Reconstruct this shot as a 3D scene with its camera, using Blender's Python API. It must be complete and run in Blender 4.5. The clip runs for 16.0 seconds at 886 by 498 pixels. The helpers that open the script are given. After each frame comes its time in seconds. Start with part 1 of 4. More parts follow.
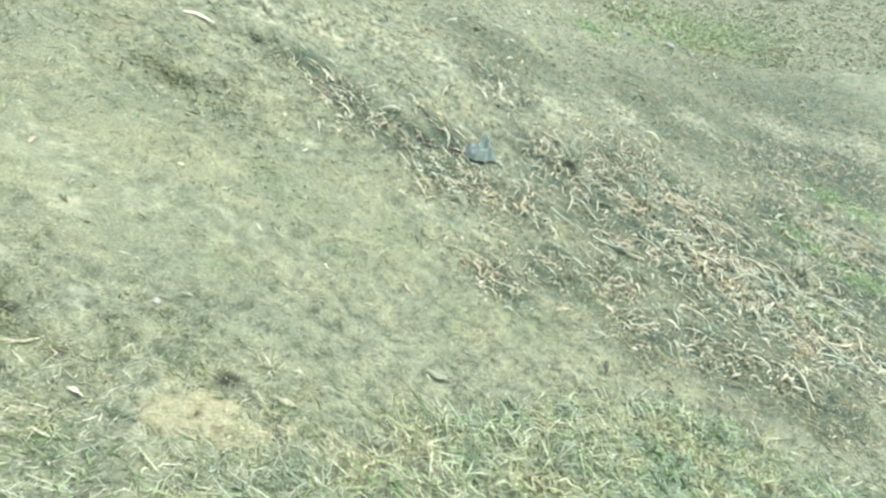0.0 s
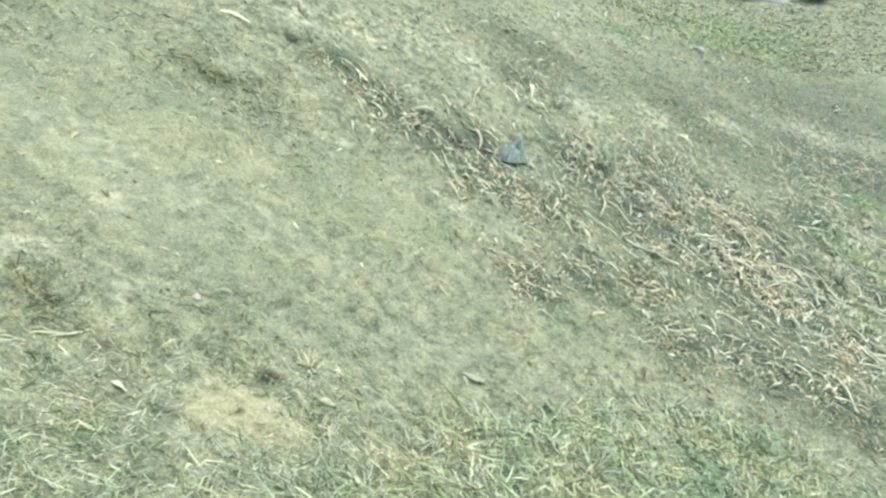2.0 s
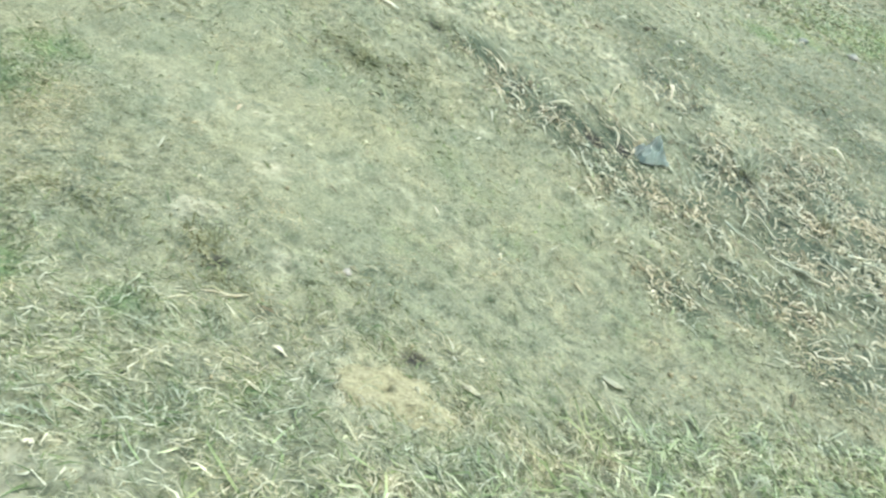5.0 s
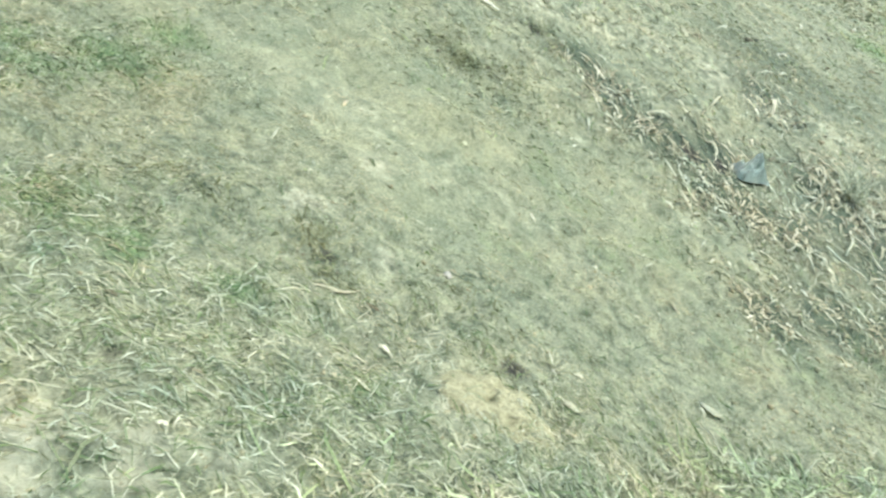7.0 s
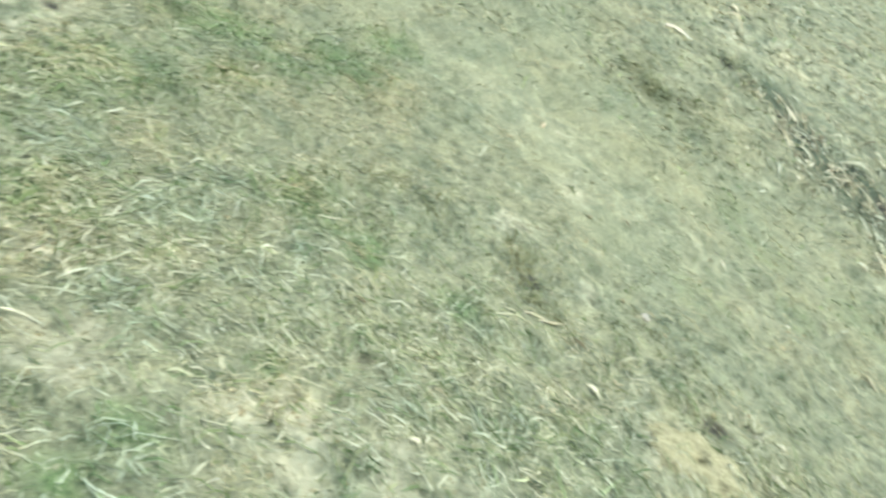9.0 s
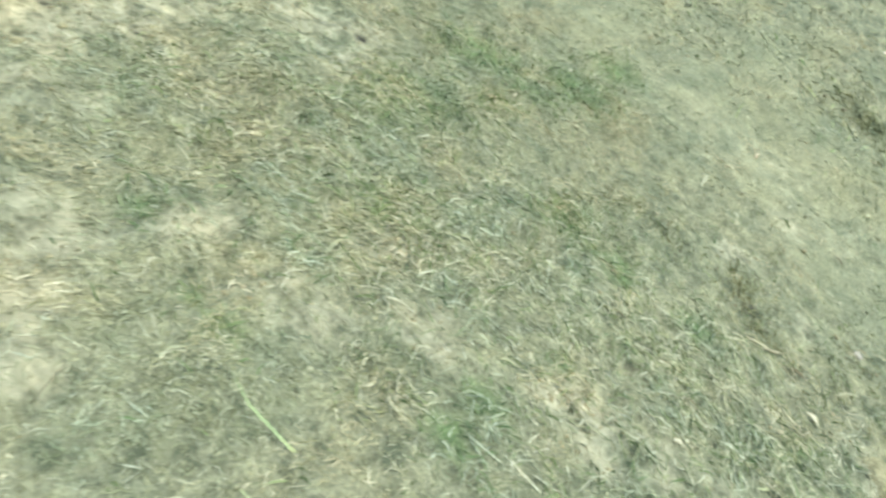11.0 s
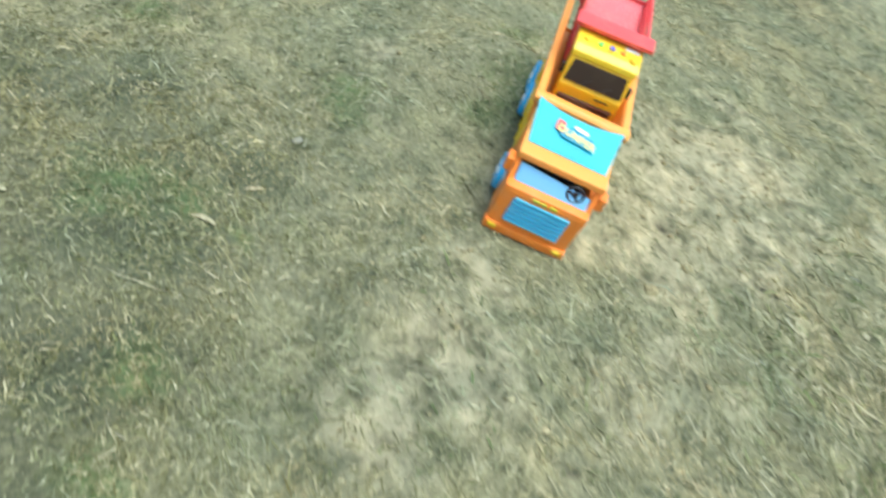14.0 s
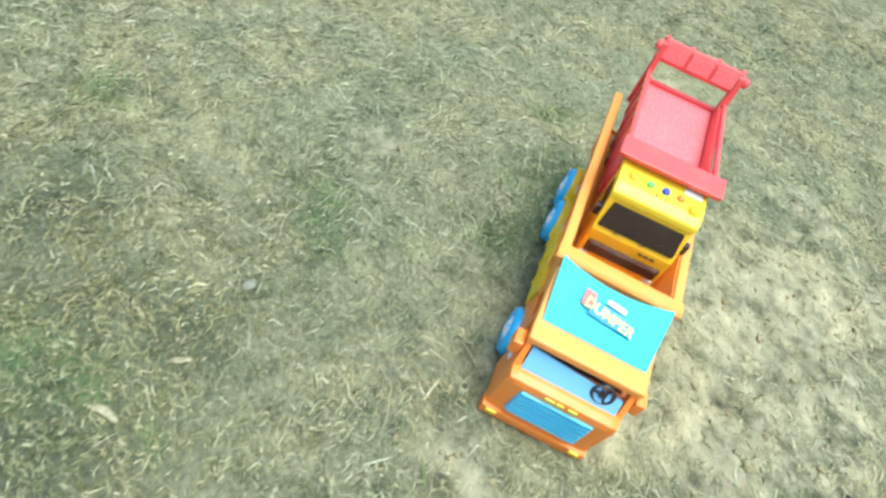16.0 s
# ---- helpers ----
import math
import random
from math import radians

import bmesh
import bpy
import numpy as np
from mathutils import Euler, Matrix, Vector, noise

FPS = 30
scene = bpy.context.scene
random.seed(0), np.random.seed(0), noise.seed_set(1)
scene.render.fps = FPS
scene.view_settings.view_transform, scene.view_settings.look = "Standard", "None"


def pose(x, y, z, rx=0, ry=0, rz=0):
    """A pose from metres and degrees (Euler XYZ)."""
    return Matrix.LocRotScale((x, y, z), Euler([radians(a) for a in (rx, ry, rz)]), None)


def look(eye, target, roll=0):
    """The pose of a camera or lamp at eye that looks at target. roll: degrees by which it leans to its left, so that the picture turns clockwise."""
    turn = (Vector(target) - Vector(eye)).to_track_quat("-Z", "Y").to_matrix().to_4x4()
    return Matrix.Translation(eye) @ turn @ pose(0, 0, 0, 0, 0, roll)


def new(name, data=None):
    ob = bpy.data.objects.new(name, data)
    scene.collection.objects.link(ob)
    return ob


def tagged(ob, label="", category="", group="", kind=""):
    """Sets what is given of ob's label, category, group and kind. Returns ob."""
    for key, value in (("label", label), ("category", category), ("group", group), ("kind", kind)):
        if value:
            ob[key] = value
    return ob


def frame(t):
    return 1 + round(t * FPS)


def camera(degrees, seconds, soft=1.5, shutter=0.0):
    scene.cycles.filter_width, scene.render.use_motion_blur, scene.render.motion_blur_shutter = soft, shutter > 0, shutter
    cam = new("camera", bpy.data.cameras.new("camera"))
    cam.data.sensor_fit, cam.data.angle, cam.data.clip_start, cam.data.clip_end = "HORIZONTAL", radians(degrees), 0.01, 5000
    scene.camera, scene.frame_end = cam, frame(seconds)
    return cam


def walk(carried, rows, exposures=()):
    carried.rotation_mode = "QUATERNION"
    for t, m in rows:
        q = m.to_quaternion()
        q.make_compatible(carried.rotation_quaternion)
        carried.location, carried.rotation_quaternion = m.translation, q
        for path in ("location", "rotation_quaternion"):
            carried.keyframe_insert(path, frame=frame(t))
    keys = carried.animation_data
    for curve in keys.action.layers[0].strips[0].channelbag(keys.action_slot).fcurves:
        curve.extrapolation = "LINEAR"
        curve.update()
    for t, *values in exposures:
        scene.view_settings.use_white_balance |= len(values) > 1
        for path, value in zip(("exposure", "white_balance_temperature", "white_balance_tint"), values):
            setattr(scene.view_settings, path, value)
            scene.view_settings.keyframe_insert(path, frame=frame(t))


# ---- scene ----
# ---- camera and walk ----
cam = camera(70.0, 16.0, soft=2.5, shutter=0.62)
PATH = [
    (0.0, pose(0.000, 0.000, -0.000, 53.30, -2.87, -0.00)),
    (0.5, pose(-0.014, 0.003, -0.007, 53.34, -2.78, 0.67)),
    (1.0, pose(-0.027, 0.008, -0.013, 53.64, -2.60, 1.00)),
    (1.5, pose(-0.044, 0.011, -0.022, 53.68, -2.54, 1.33)),
    (2.0, pose(-0.060, 0.013, -0.031, 53.63, -2.43, 1.86)),
    (2.5, pose(-0.082, 0.016, -0.040, 53.60, -2.36, 2.86)),
    (3.0, pose(-0.104, 0.017, -0.054, 53.36, -2.36, 3.64)),
    (3.5, pose(-0.131, 0.014, -0.069, 53.09, -1.99, 4.79)),
    (4.0, pose(-0.165, 0.020, -0.086, 53.13, -1.65, 7.08)),
    (6.5, pose(-0.310, 0.023, -0.088, 53.05, -1.43, 16.50)),
    (7.0, pose(-0.349, 0.019, -0.089, 52.99, -1.43, 18.09)),
    (7.5, pose(-0.396, 0.007, -0.083, 53.03, -1.29, 20.33)),
    (8.0, pose(-0.452, -0.006, -0.077, 52.94, -1.61, 22.94)),
    (8.5, pose(-0.531, -0.028, -0.071, 52.77, -1.65, 26.27)),
    (9.0, pose(-0.622, -0.052, -0.066, 53.21, -2.43, 29.73)),
    (9.2, pose(-0.670, -0.066, -0.058, 53.10, -2.53, 32.03)),
    (11.3, pose(-0.851, -0.388, 0.138, 51.67, -0.55, 43.83)),
    (11.5, pose(-0.906, -0.410, 0.147, 51.76, -0.69, 45.75)),
    (12.0, pose(-1.112, -0.511, 0.162, 52.09, -0.96, 51.88)),
    (12.5, pose(-1.259, -0.573, 0.189, 53.06, -2.08, 57.60)),
    (13.0, pose(-1.395, -0.625, 0.223, 53.21, -2.38, 61.01)),
    (13.5, pose(-1.531, -0.639, 0.258, 54.18, -2.63, 64.35)),
    (14.0, pose(-1.662, -0.629, 0.290, 54.69, -2.32, 67.54)),
    (14.5, pose(-1.773, -0.595, 0.335, 54.38, -2.28, 71.50)),
    (15.0, pose(-1.836, -0.568, 0.341, 54.34, -2.55, 72.73)),
    (15.5, pose(-1.897, -0.507, 0.347, 53.97, -2.99, 72.94)),
    (16.0, pose(-1.946, -0.452, 0.351, 53.99, -2.80, 72.49)),
]
walk(cam, PATH, [(0.0, 1.0, 5600, 0), (3.5, 0.88, 5600, -1), (6.5, 0.94, 5600, -1), (7.5, 0.93, 5600, -1), (9.0, 0.91, 5720, -3), (11.5, 0.77, 5800, -3), (12.5, 0.78, 5890, 0), (13.5, 0.57, 5880, -1), (14.0, 0.57, 5880, 0), (15.0, 0.80, 5800, -1), (16.0, 0.80, 5760, -2)])

# ---- light ----
SUN_ELEVATION, SUN_AZIMUTH = radians(60), radians(63)
world = bpy.data.worlds.new("sky")
scene.world = world
world.use_nodes = True
wn = world.node_tree.nodes
sky = wn.new("ShaderNodeTexSky")
sky.sky_type = "NISHITA"
sky.sun_disc = False
sky.sun_elevation, sky.sun_rotation = SUN_ELEVATION, SUN_AZIMUTH
sky.air_density, sky.dust_density = 1.0, 4.0
wn["Background"].inputs["Strength"].default_value = 0.15
world.node_tree.links.new(sky.outputs[0], wn["Background"].inputs["Color"])
sun_data = bpy.data.lights.new("sun", "SUN")
sun_data.energy, sun_data.angle, sun_data.color = 1.7, radians(34), (1.0, 0.95, 0.86)
sun = new("sun", sun_data)
sun_way = Vector((math.sin(SUN_AZIMUTH) * math.cos(SUN_ELEVATION), math.cos(SUN_AZIMUTH) * math.cos(SUN_ELEVATION), math.sin(SUN_ELEVATION)))
sun.matrix_world = look(sun_way * 30, (0, 0, 0))


# ---- materials ----
def material(name, rough=0.5, metal=0.0):
    m = bpy.data.materials.new(name)
    m.use_nodes = True
    b = m.node_tree.nodes["Principled BSDF"]
    b.inputs["Roughness"].default_value, b.inputs["Metallic"].default_value = rough, metal
    return m, m.node_tree.nodes, m.node_tree.links, b


def ramp(nodes, stops):
    r = nodes.new("ShaderNodeValToRGB")
    e = r.color_ramp.elements
    e[0].position, e[0].color = stops[0][0], (*stops[0][1], 1)
    e[1].position, e[1].color = stops[-1][0], (*stops[-1][1], 1)
    for p, c in stops[1:-1]:
        k = e.new(p)
        k.color = (*c, 1)
    return r


def noise_tex(nodes, links, coord, scale, detail=4.0, rough=0.6):
    n = nodes.new("ShaderNodeTexNoise")
    n.inputs["Scale"].default_value, n.inputs["Detail"].default_value, n.inputs["Roughness"].default_value = scale, detail, rough
    links.new(coord, n.inputs["Vector"])
    return n


def mix(nodes, links, fac, a, b, kind="MIX"):
    m = nodes.new("ShaderNodeMix")
    m.data_type, m.blend_type = "RGBA", kind
    for value, i in ((fac, 0), (a, 6), (b, 7)):
        if isinstance(value, (int, float)):
            m.inputs[i].default_value = value
        elif isinstance(value, tuple):
            m.inputs[i].default_value = (*value, 1)
        else:
            links.new(value, m.inputs[i])
    return m.outputs[2]


def plastic(name, colour, rough=0.32, wear=0.12):
    """Moulded toy plastic: faint mottling, dust in patches, fine scuffs."""
    m, n, l, b = material(name, rough)
    co = n.new("ShaderNodeTexCoord").outputs["Object"]
    big = noise_tex(n, l, co, 28, 3)
    fine = noise_tex(n, l, co, 260, 5)
    dusty = tuple(0.75 * c + 0.25 * d for c, d in zip(colour, (0.5, 0.45, 0.33)))
    r = ramp(n, [(0.5, (0, 0, 0)), (0.75, (wear * 4, wear * 4, wear * 4))])
    l.new(big.outputs["Fac"], r.inputs["Fac"])
    l.new(mix(n, l, r.outputs["Color"], colour, dusty), b.inputs["Base Color"])
    rr = n.new("ShaderNodeMapRange")
    rr.inputs["To Min"].default_value, rr.inputs["To Max"].default_value = rough - 0.08, rough + 0.2
    l.new(fine.outputs["Fac"], rr.inputs["Value"])
    l.new(rr.outputs[0], b.inputs["Roughness"])
    bump = n.new("ShaderNodeBump")
    bump.inputs["Strength"].default_value, bump.inputs["Distance"].default_value = 0.08, 0.0006
    l.new(fine.outputs["Fac"], bump.inputs["Height"])
    l.new(bump.outputs[0], b.inputs["Normal"])
    b.inputs["Subsurface Weight"].default_value = 0.08
    b.inputs["Subsurface Radius"].default_value = (0.01, 0.006, 0.004)
    return m


ORANGE = plastic("orange_plastic", (0.92, 0.27, 0.035))
BED_ORANGE = plastic("bed_orange_plastic", (0.93, 0.38, 0.075), 0.4)
YELLOW = plastic("yellow_plastic", (0.90, 0.64, 0.03))
CAB_YELLOW = plastic("cab_yellow_plastic", (0.92, 0.56, 0.015))
BLUE = plastic("blue_plastic", (0.06, 0.46, 0.82))
PALE_BLUE = plastic("pale_blue_sticker", (0.20, 0.48, 0.78), 0.3, 0.05)
SKY_BLUE = plastic("roof_blue_sticker", (0.05, 0.60, 0.74), 0.4, 0.03)
RED = plastic("red_plastic", (0.82, 0.10, 0.10), 0.28)
# RED made pinker: the sky's reflection on the bed floor, put into the colour
SHEEN_RED = plastic("sheen_red_plastic", (0.82, 0.19, 0.20), 0.2)
DARK = plastic("dark_plastic", (0.02, 0.018, 0.02), 0.35)
GLASSY = plastic("tinted_window_plastic", (0.035, 0.02, 0.015), 0.12, 0.03)
BROWN = plastic("brown_grille_plastic", (0.09, 0.03, 0.012), 0.4)
WHITE = plastic("white_plastic", (0.8, 0.82, 0.82), 0.35)
GRILLE_BLUE = plastic("grille_blue_plastic", (0.12, 0.56, 0.84))
TEAL = plastic("dark_teal_print", (0.01, 0.30, 0.46), 0.4, 0.03)
LETTER = plastic("pale_yellow_print", (0.80, 0.76, 0.25), 0.4, 0.03)
LIME = plastic("lime_print", (0.55, 0.58, 0.04), 0.4)
CRIMSON = plastic("red_print", (0.7, 0.08, 0.07), 0.3)
GREEN_DOT = plastic("green_lens", (0.2, 0.7, 0.15), 0.2)
BLUE_DOT = plastic("blue_lens", (0.05, 0.09, 0.65), 0.2)


def mottle(n, l, position):
    """Hand-sized lighter and darker patches that soil and grass share."""
    a = noise_tex(n, l, position, 11, 3, 0.55)
    r = ramp(n, [(0.33, (0.82, 0.86, 0.83)), (0.5, (0.99, 0.99, 0.97)), (0.68, (1.14, 1.12, 1.08))])
    l.new(a.outputs["Fac"], r.inputs["Fac"])
    return r.outputs["Color"]


def ground_material():
    m, n, l, b = material("dry_turf_and_soil", 0.95)
    geo = n.new("ShaderNodeNewGeometry").outputs["Position"]
    fine = noise_tex(n, l, geo, 130, 6, 0.7)
    mid = noise_tex(n, l, geo, 22, 5, 0.65)
    wide = noise_tex(n, l, geo, 3.2, 4, 0.6)
    turf = ramp(n, [(0.22, (0.10, 0.105, 0.06)), (0.42, (0.24, 0.248, 0.152)), (0.58, (0.35, 0.355, 0.225)), (0.78, (0.46, 0.46, 0.31))])
    l.new(fine.outputs["Fac"], turf.inputs["Fac"])
    soil = ramp(n, [(0.2, (0.26, 0.245, 0.15)), (0.5, (0.43, 0.415, 0.275)), (0.8, (0.55, 0.535, 0.385))])
    l.new(mid.outputs["Fac"], soil.inputs["Fac"])
    grass = ramp(n, [(0.25, (0.07, 0.115, 0.04)), (0.55, (0.165, 0.24, 0.10)), (0.8, (0.28, 0.35, 0.17))])
    l.new(fine.outputs["Fac"], grass.inputs["Fac"])
    litter = ramp(n, [(0.3, (0.045, 0.056, 0.034)), (0.55, (0.115, 0.138, 0.08)), (0.8, (0.23, 0.25, 0.155))])
    l.new(fine.outputs["Fac"], litter.inputs["Fac"])

    def mask(name, tex, lo, hi):
        """A patch with a ragged edge."""
        a = n.new("ShaderNodeAttribute")
        a.attribute_name = name
        add = n.new("ShaderNodeMath")
        add.operation = "MULTIPLY_ADD"
        l.new(tex.outputs["Fac"], add.inputs[0])
        add.inputs[1].default_value = 0.9
        l.new(a.outputs["Fac"], add.inputs[2])
        r = n.new("ShaderNodeMapRange")
        r.inputs["From Min"].default_value, r.inputs["From Max"].default_value = lo, hi
        l.new(add.outputs[0], r.inputs["Value"])
        return r.outputs[0]

    c = mix(n, l, mask("litter", mid, 0.75, 1.15), turf.outputs["Color"], litter.outputs["Color"])
    c = mix(n, l, mask("green", mid, 0.75, 1.45), c, grass.outputs["Color"])
    c = mix(n, l, mask("soil", mid, 0.7, 1.15), c, soil.outputs["Color"])
    # the shade inside the small hollows, painted as a near-black colour
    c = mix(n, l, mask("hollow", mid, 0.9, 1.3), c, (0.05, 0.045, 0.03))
    tone = ramp(n, [(0.3, (0.80, 0.84, 0.81)), (0.5, (0.99, 0.98, 0.95)), (0.7, (1.12, 1.06, 0.97))])
    l.new(wide.outputs["Fac"], tone.inputs["Fac"])
    # the dark end paints the shadows between grass clumps into the colour
    tuft_shade = ramp(n, [(0.34, (0.48, 0.51, 0.47)), (0.49, (0.94, 0.94, 0.94)), (0.68, (1.16, 1.16, 1.14))])
    l.new(mid.outputs["Fac"], tuft_shade.inputs["Fac"])
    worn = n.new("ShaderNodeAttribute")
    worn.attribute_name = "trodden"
    c = mix(n, l, 1.0, c, mix(n, l, worn.outputs["Fac"], tuft_shade.outputs["Color"], (0.99, 1.0, 0.97)), "MULTIPLY")
    c = mix(n, l, 1.0, c, mottle(n, l, geo), "MULTIPLY")
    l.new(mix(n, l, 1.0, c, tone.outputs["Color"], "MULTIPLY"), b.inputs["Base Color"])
    bump = n.new("ShaderNodeBump")
    bump.inputs["Strength"].default_value, bump.inputs["Distance"].default_value = 0.9, 0.012
    hsum = n.new("ShaderNodeMath")
    l.new(fine.outputs["Fac"], hsum.inputs[0])
    l.new(mid.outputs["Fac"], hsum.inputs[1])
    l.new(hsum.outputs[0], bump.inputs["Height"])
    l.new(bump.outputs[0], b.inputs["Normal"])
    return m


def blade_material(name, stops, rough=0.7):
    """Every blade takes its own tone, with darker flecks along it."""
    m, n, l, b = material(name, rough)
    geo = n.new("ShaderNodeNewGeometry")
    r = ramp(n, stops)
    l.new(geo.outputs["Random Per Island"], r.inputs["Fac"])
    fleck = noise_tex(n, l, geo.outputs["Position"], 210, 3)
    f = ramp(n, [(0.3, (0.68, 0.66, 0.6)), (0.65, (1, 1, 1))])
    l.new(fleck.outputs["Fac"], f.inputs["Fac"])
    c = mix(n, l, 1.0, r.outputs["Color"], f.outputs["Color"], "MULTIPLY")
    wide = noise_tex(n, l, geo.outputs["Position"], 4.5, 3)
    hue = ramp(n, [(0.35, (0.85, 0.92, 0.88)), (0.65, (1.15, 1.05, 0.94))])
    l.new(wide.outputs["Fac"], hue.inputs["Fac"])
    c = mix(n, l, 1.0, c, mottle(n, l, geo.outputs["Position"]), "MULTIPLY")
    l.new(mix(n, l, 1.0, c, hue.outputs["Color"], "MULTIPLY"), b.inputs["Base Color"])
    b.inputs["Specular IOR Level"].default_value = 0.25
    return m


DRY = blade_material("dry_grass", [(0.0, (0.17, 0.175, 0.095)), (0.3, (0.31, 0.32, 0.19)), (0.6, (0.42, 0.42, 0.265)), (0.85, (0.53, 0.52, 0.36)), (1.0, (0.66, 0.64, 0.49))])
FRESH = blade_material("green_grass", [(0.0, (0.10, 0.145, 0.06)), (0.5, (0.19, 0.25, 0.11)), (0.85, (0.28, 0.34, 0.17)), (1.0, (0.42, 0.45, 0.25))])
VERGE = blade_material("verge_grass", [(0.0, (0.21, 0.30, 0.11)), (0.4, (0.39, 0.48, 0.22)), (0.75, (0.56, 0.60, 0.36)), (1.0, (0.70, 0.69, 0.50))])
TALL = blade_material("tall_verge_grass", [(0.0, (0.24, 0.31, 0.14)), (0.4, (0.43, 0.51, 0.27)), (0.75, (0.60, 0.65, 0.42)), (1.0, (0.74, 0.75, 0.56))])
BLEACHED = blade_material("bleached_grass", [(0.0, (0.24, 0.255, 0.145)), (0.35, (0.40, 0.415, 0.275)), (0.7, (0.56, 0.565, 0.415)), (1.0, (0.71, 0.705, 0.56))])
OLIVE = blade_material("olive_tussock_grass", [(0.0, (0.13, 0.13, 0.05)), (0.5, (0.235, 0.255, 0.135)), (1.0, (0.39, 0.395, 0.25))])
WHITE_HUSK = blade_material("white_husk", [(0.0, (0.90, 0.89, 0.80)), (1.0, (0.94, 0.93, 0.85))])
STRAW = blade_material("dry_stalks", [(0.0, (0.14, 0.125, 0.075)), (0.3, (0.31, 0.29, 0.185)), (0.65, (0.50, 0.48, 0.335)), (1.0, (0.72, 0.695, 0.54))])
PALE = blade_material("bleached_husk", [(0.0, (0.64, 0.62, 0.45)), (1.0, (0.74, 0.72, 0.57))])
CLOD = blade_material("soil_clods", [(0.0, (0.30, 0.27, 0.165)), (0.5, (0.39, 0.365, 0.235)), (1.0, (0.48, 0.455, 0.31))], 0.95)
DARK_CLOD = blade_material("dark_clods", [(0.0, (0.17, 0.16, 0.11)), (0.5, (0.32, 0.30, 0.21)), (1.0, (0.46, 0.43, 0.31))], 0.95)
STONE = blade_material("grey_stone", [(0.0, (0.30, 0.30, 0.26)), (1.0, (0.44, 0.43, 0.38))], 0.85)
CLOTH = blade_material("grey_plastic_scrap", [(0.0, (0.62, 0.69, 0.64)), (1.0, (0.68, 0.75, 0.70))], 0.45)
SACK = blade_material("white_sack", [(0.0, (0.72, 0.74, 0.76)), (1.0, (0.78, 0.79, 0.80))], 0.5)
LEAF = blade_material("weed_leaves", [(0.0, (0.16, 0.28, 0.08)), (0.6, (0.26, 0.40, 0.14)), (1.0, (0.40, 0.52, 0.22))])
GROUND = ground_material()


def earth_material():
    m, n, l, b = material("dug_soil", 0.95)
    geo = n.new("ShaderNodeNewGeometry").outputs["Position"]
    fine, mid = noise_tex(n, l, geo, 140, 6, 0.7), noise_tex(n, l, geo, 35, 4)
    r = ramp(n, [(0.25, (0.29, 0.265, 0.135)), (0.45, (0.475, 0.435, 0.235)), (0.75, (0.59, 0.545, 0.315))])
    l.new(mid.outputs["Fac"], r.inputs["Fac"])
    s = ramp(n, [(0.3, (0.6, 0.58, 0.55)), (0.6, (1, 1, 1))])
    l.new(fine.outputs["Fac"], s.inputs["Fac"])
    l.new(mix(n, l, 1.0, r.outputs["Color"], s.outputs["Color"], "MULTIPLY"), b.inputs["Base Color"])
    bump = n.new("ShaderNodeBump")
    bump.inputs["Distance"].default_value = 0.01
    l.new(fine.outputs["Fac"], bump.inputs["Height"])
    l.new(bump.outputs[0], b.inputs["Normal"])
    return m


EARTH = earth_material()

# ---- ground ----
# heights of the bank on a 1.25 m lattice: rows step along x from -6, columns along y from -2.5
LAND = np.array([
    [0.52, 0.51, 0.49, 0.43, 0.39, 0.37, 0.35, 0.32, 0.27],
    [0.34, 0.32, 0.28, 0.15, 0.11, 0.11, 0.10, 0.05, -0.02],
    [0.15, 0.12, 0.06, -0.20, -0.22, -0.15, -0.16, -0.23, -0.33],
    [-0.06, -0.14, -0.32, -0.61, -0.56, -0.43, -0.47, -0.58, -0.68],
    [-0.36, -0.53, -0.75, -1.08, -1.08, -0.85, -0.90, -1.00, -1.09],
    [-0.76, -0.96, -1.24, -1.73, -1.83, -1.55, -1.49, -1.50, -1.54],
    [-1.15, -1.35, -1.57, -1.93, -2.16, -2.12, -2.04, -2.00, -1.97],
    [-1.53, -1.73, -1.96, -2.24, -2.45, -2.50, -2.46, -2.41, -2.37],
    [-1.91, -2.11, -2.33, -2.57, -2.76, -2.83, -2.83, -2.79, -2.75],
])
rng = np.random.default_rng(7)
TABLE = rng.random((64, 64))


def spline(u):
    u = np.clip(u, 0, 7.9999)
    i = np.floor(u).astype(int)
    f = u - i
    w = np.stack([(1 - f) ** 3, 3 * f ** 3 - 6 * f * f + 4, -3 * f ** 3 + 3 * f * f + 3 * f + 1, f ** 3]) / 6
    return np.clip(np.stack([i - 1, i, i + 1, i + 2]), 0, 8), w


def lumps(x, y, scale):
    """Smooth random lumps from 0 to 1."""
    u, v = x * scale + 100.0, y * scale + 100.0
    i, j = np.floor(u).astype(int), np.floor(v).astype(int)
    f, g = u - i, v - j
    f, g = f * f * (3 - 2 * f), g * g * (3 - 2 * g)
    a, b = TABLE[i % 64, j % 64], TABLE[(i + 1) % 64, j % 64]
    c, d = TABLE[i % 64, (j + 1) % 64], TABLE[(i + 1) % 64, (j + 1) % 64]
    return (a * (1 - f) + b * f) * (1 - g) + (c * (1 - f) + d * f) * g


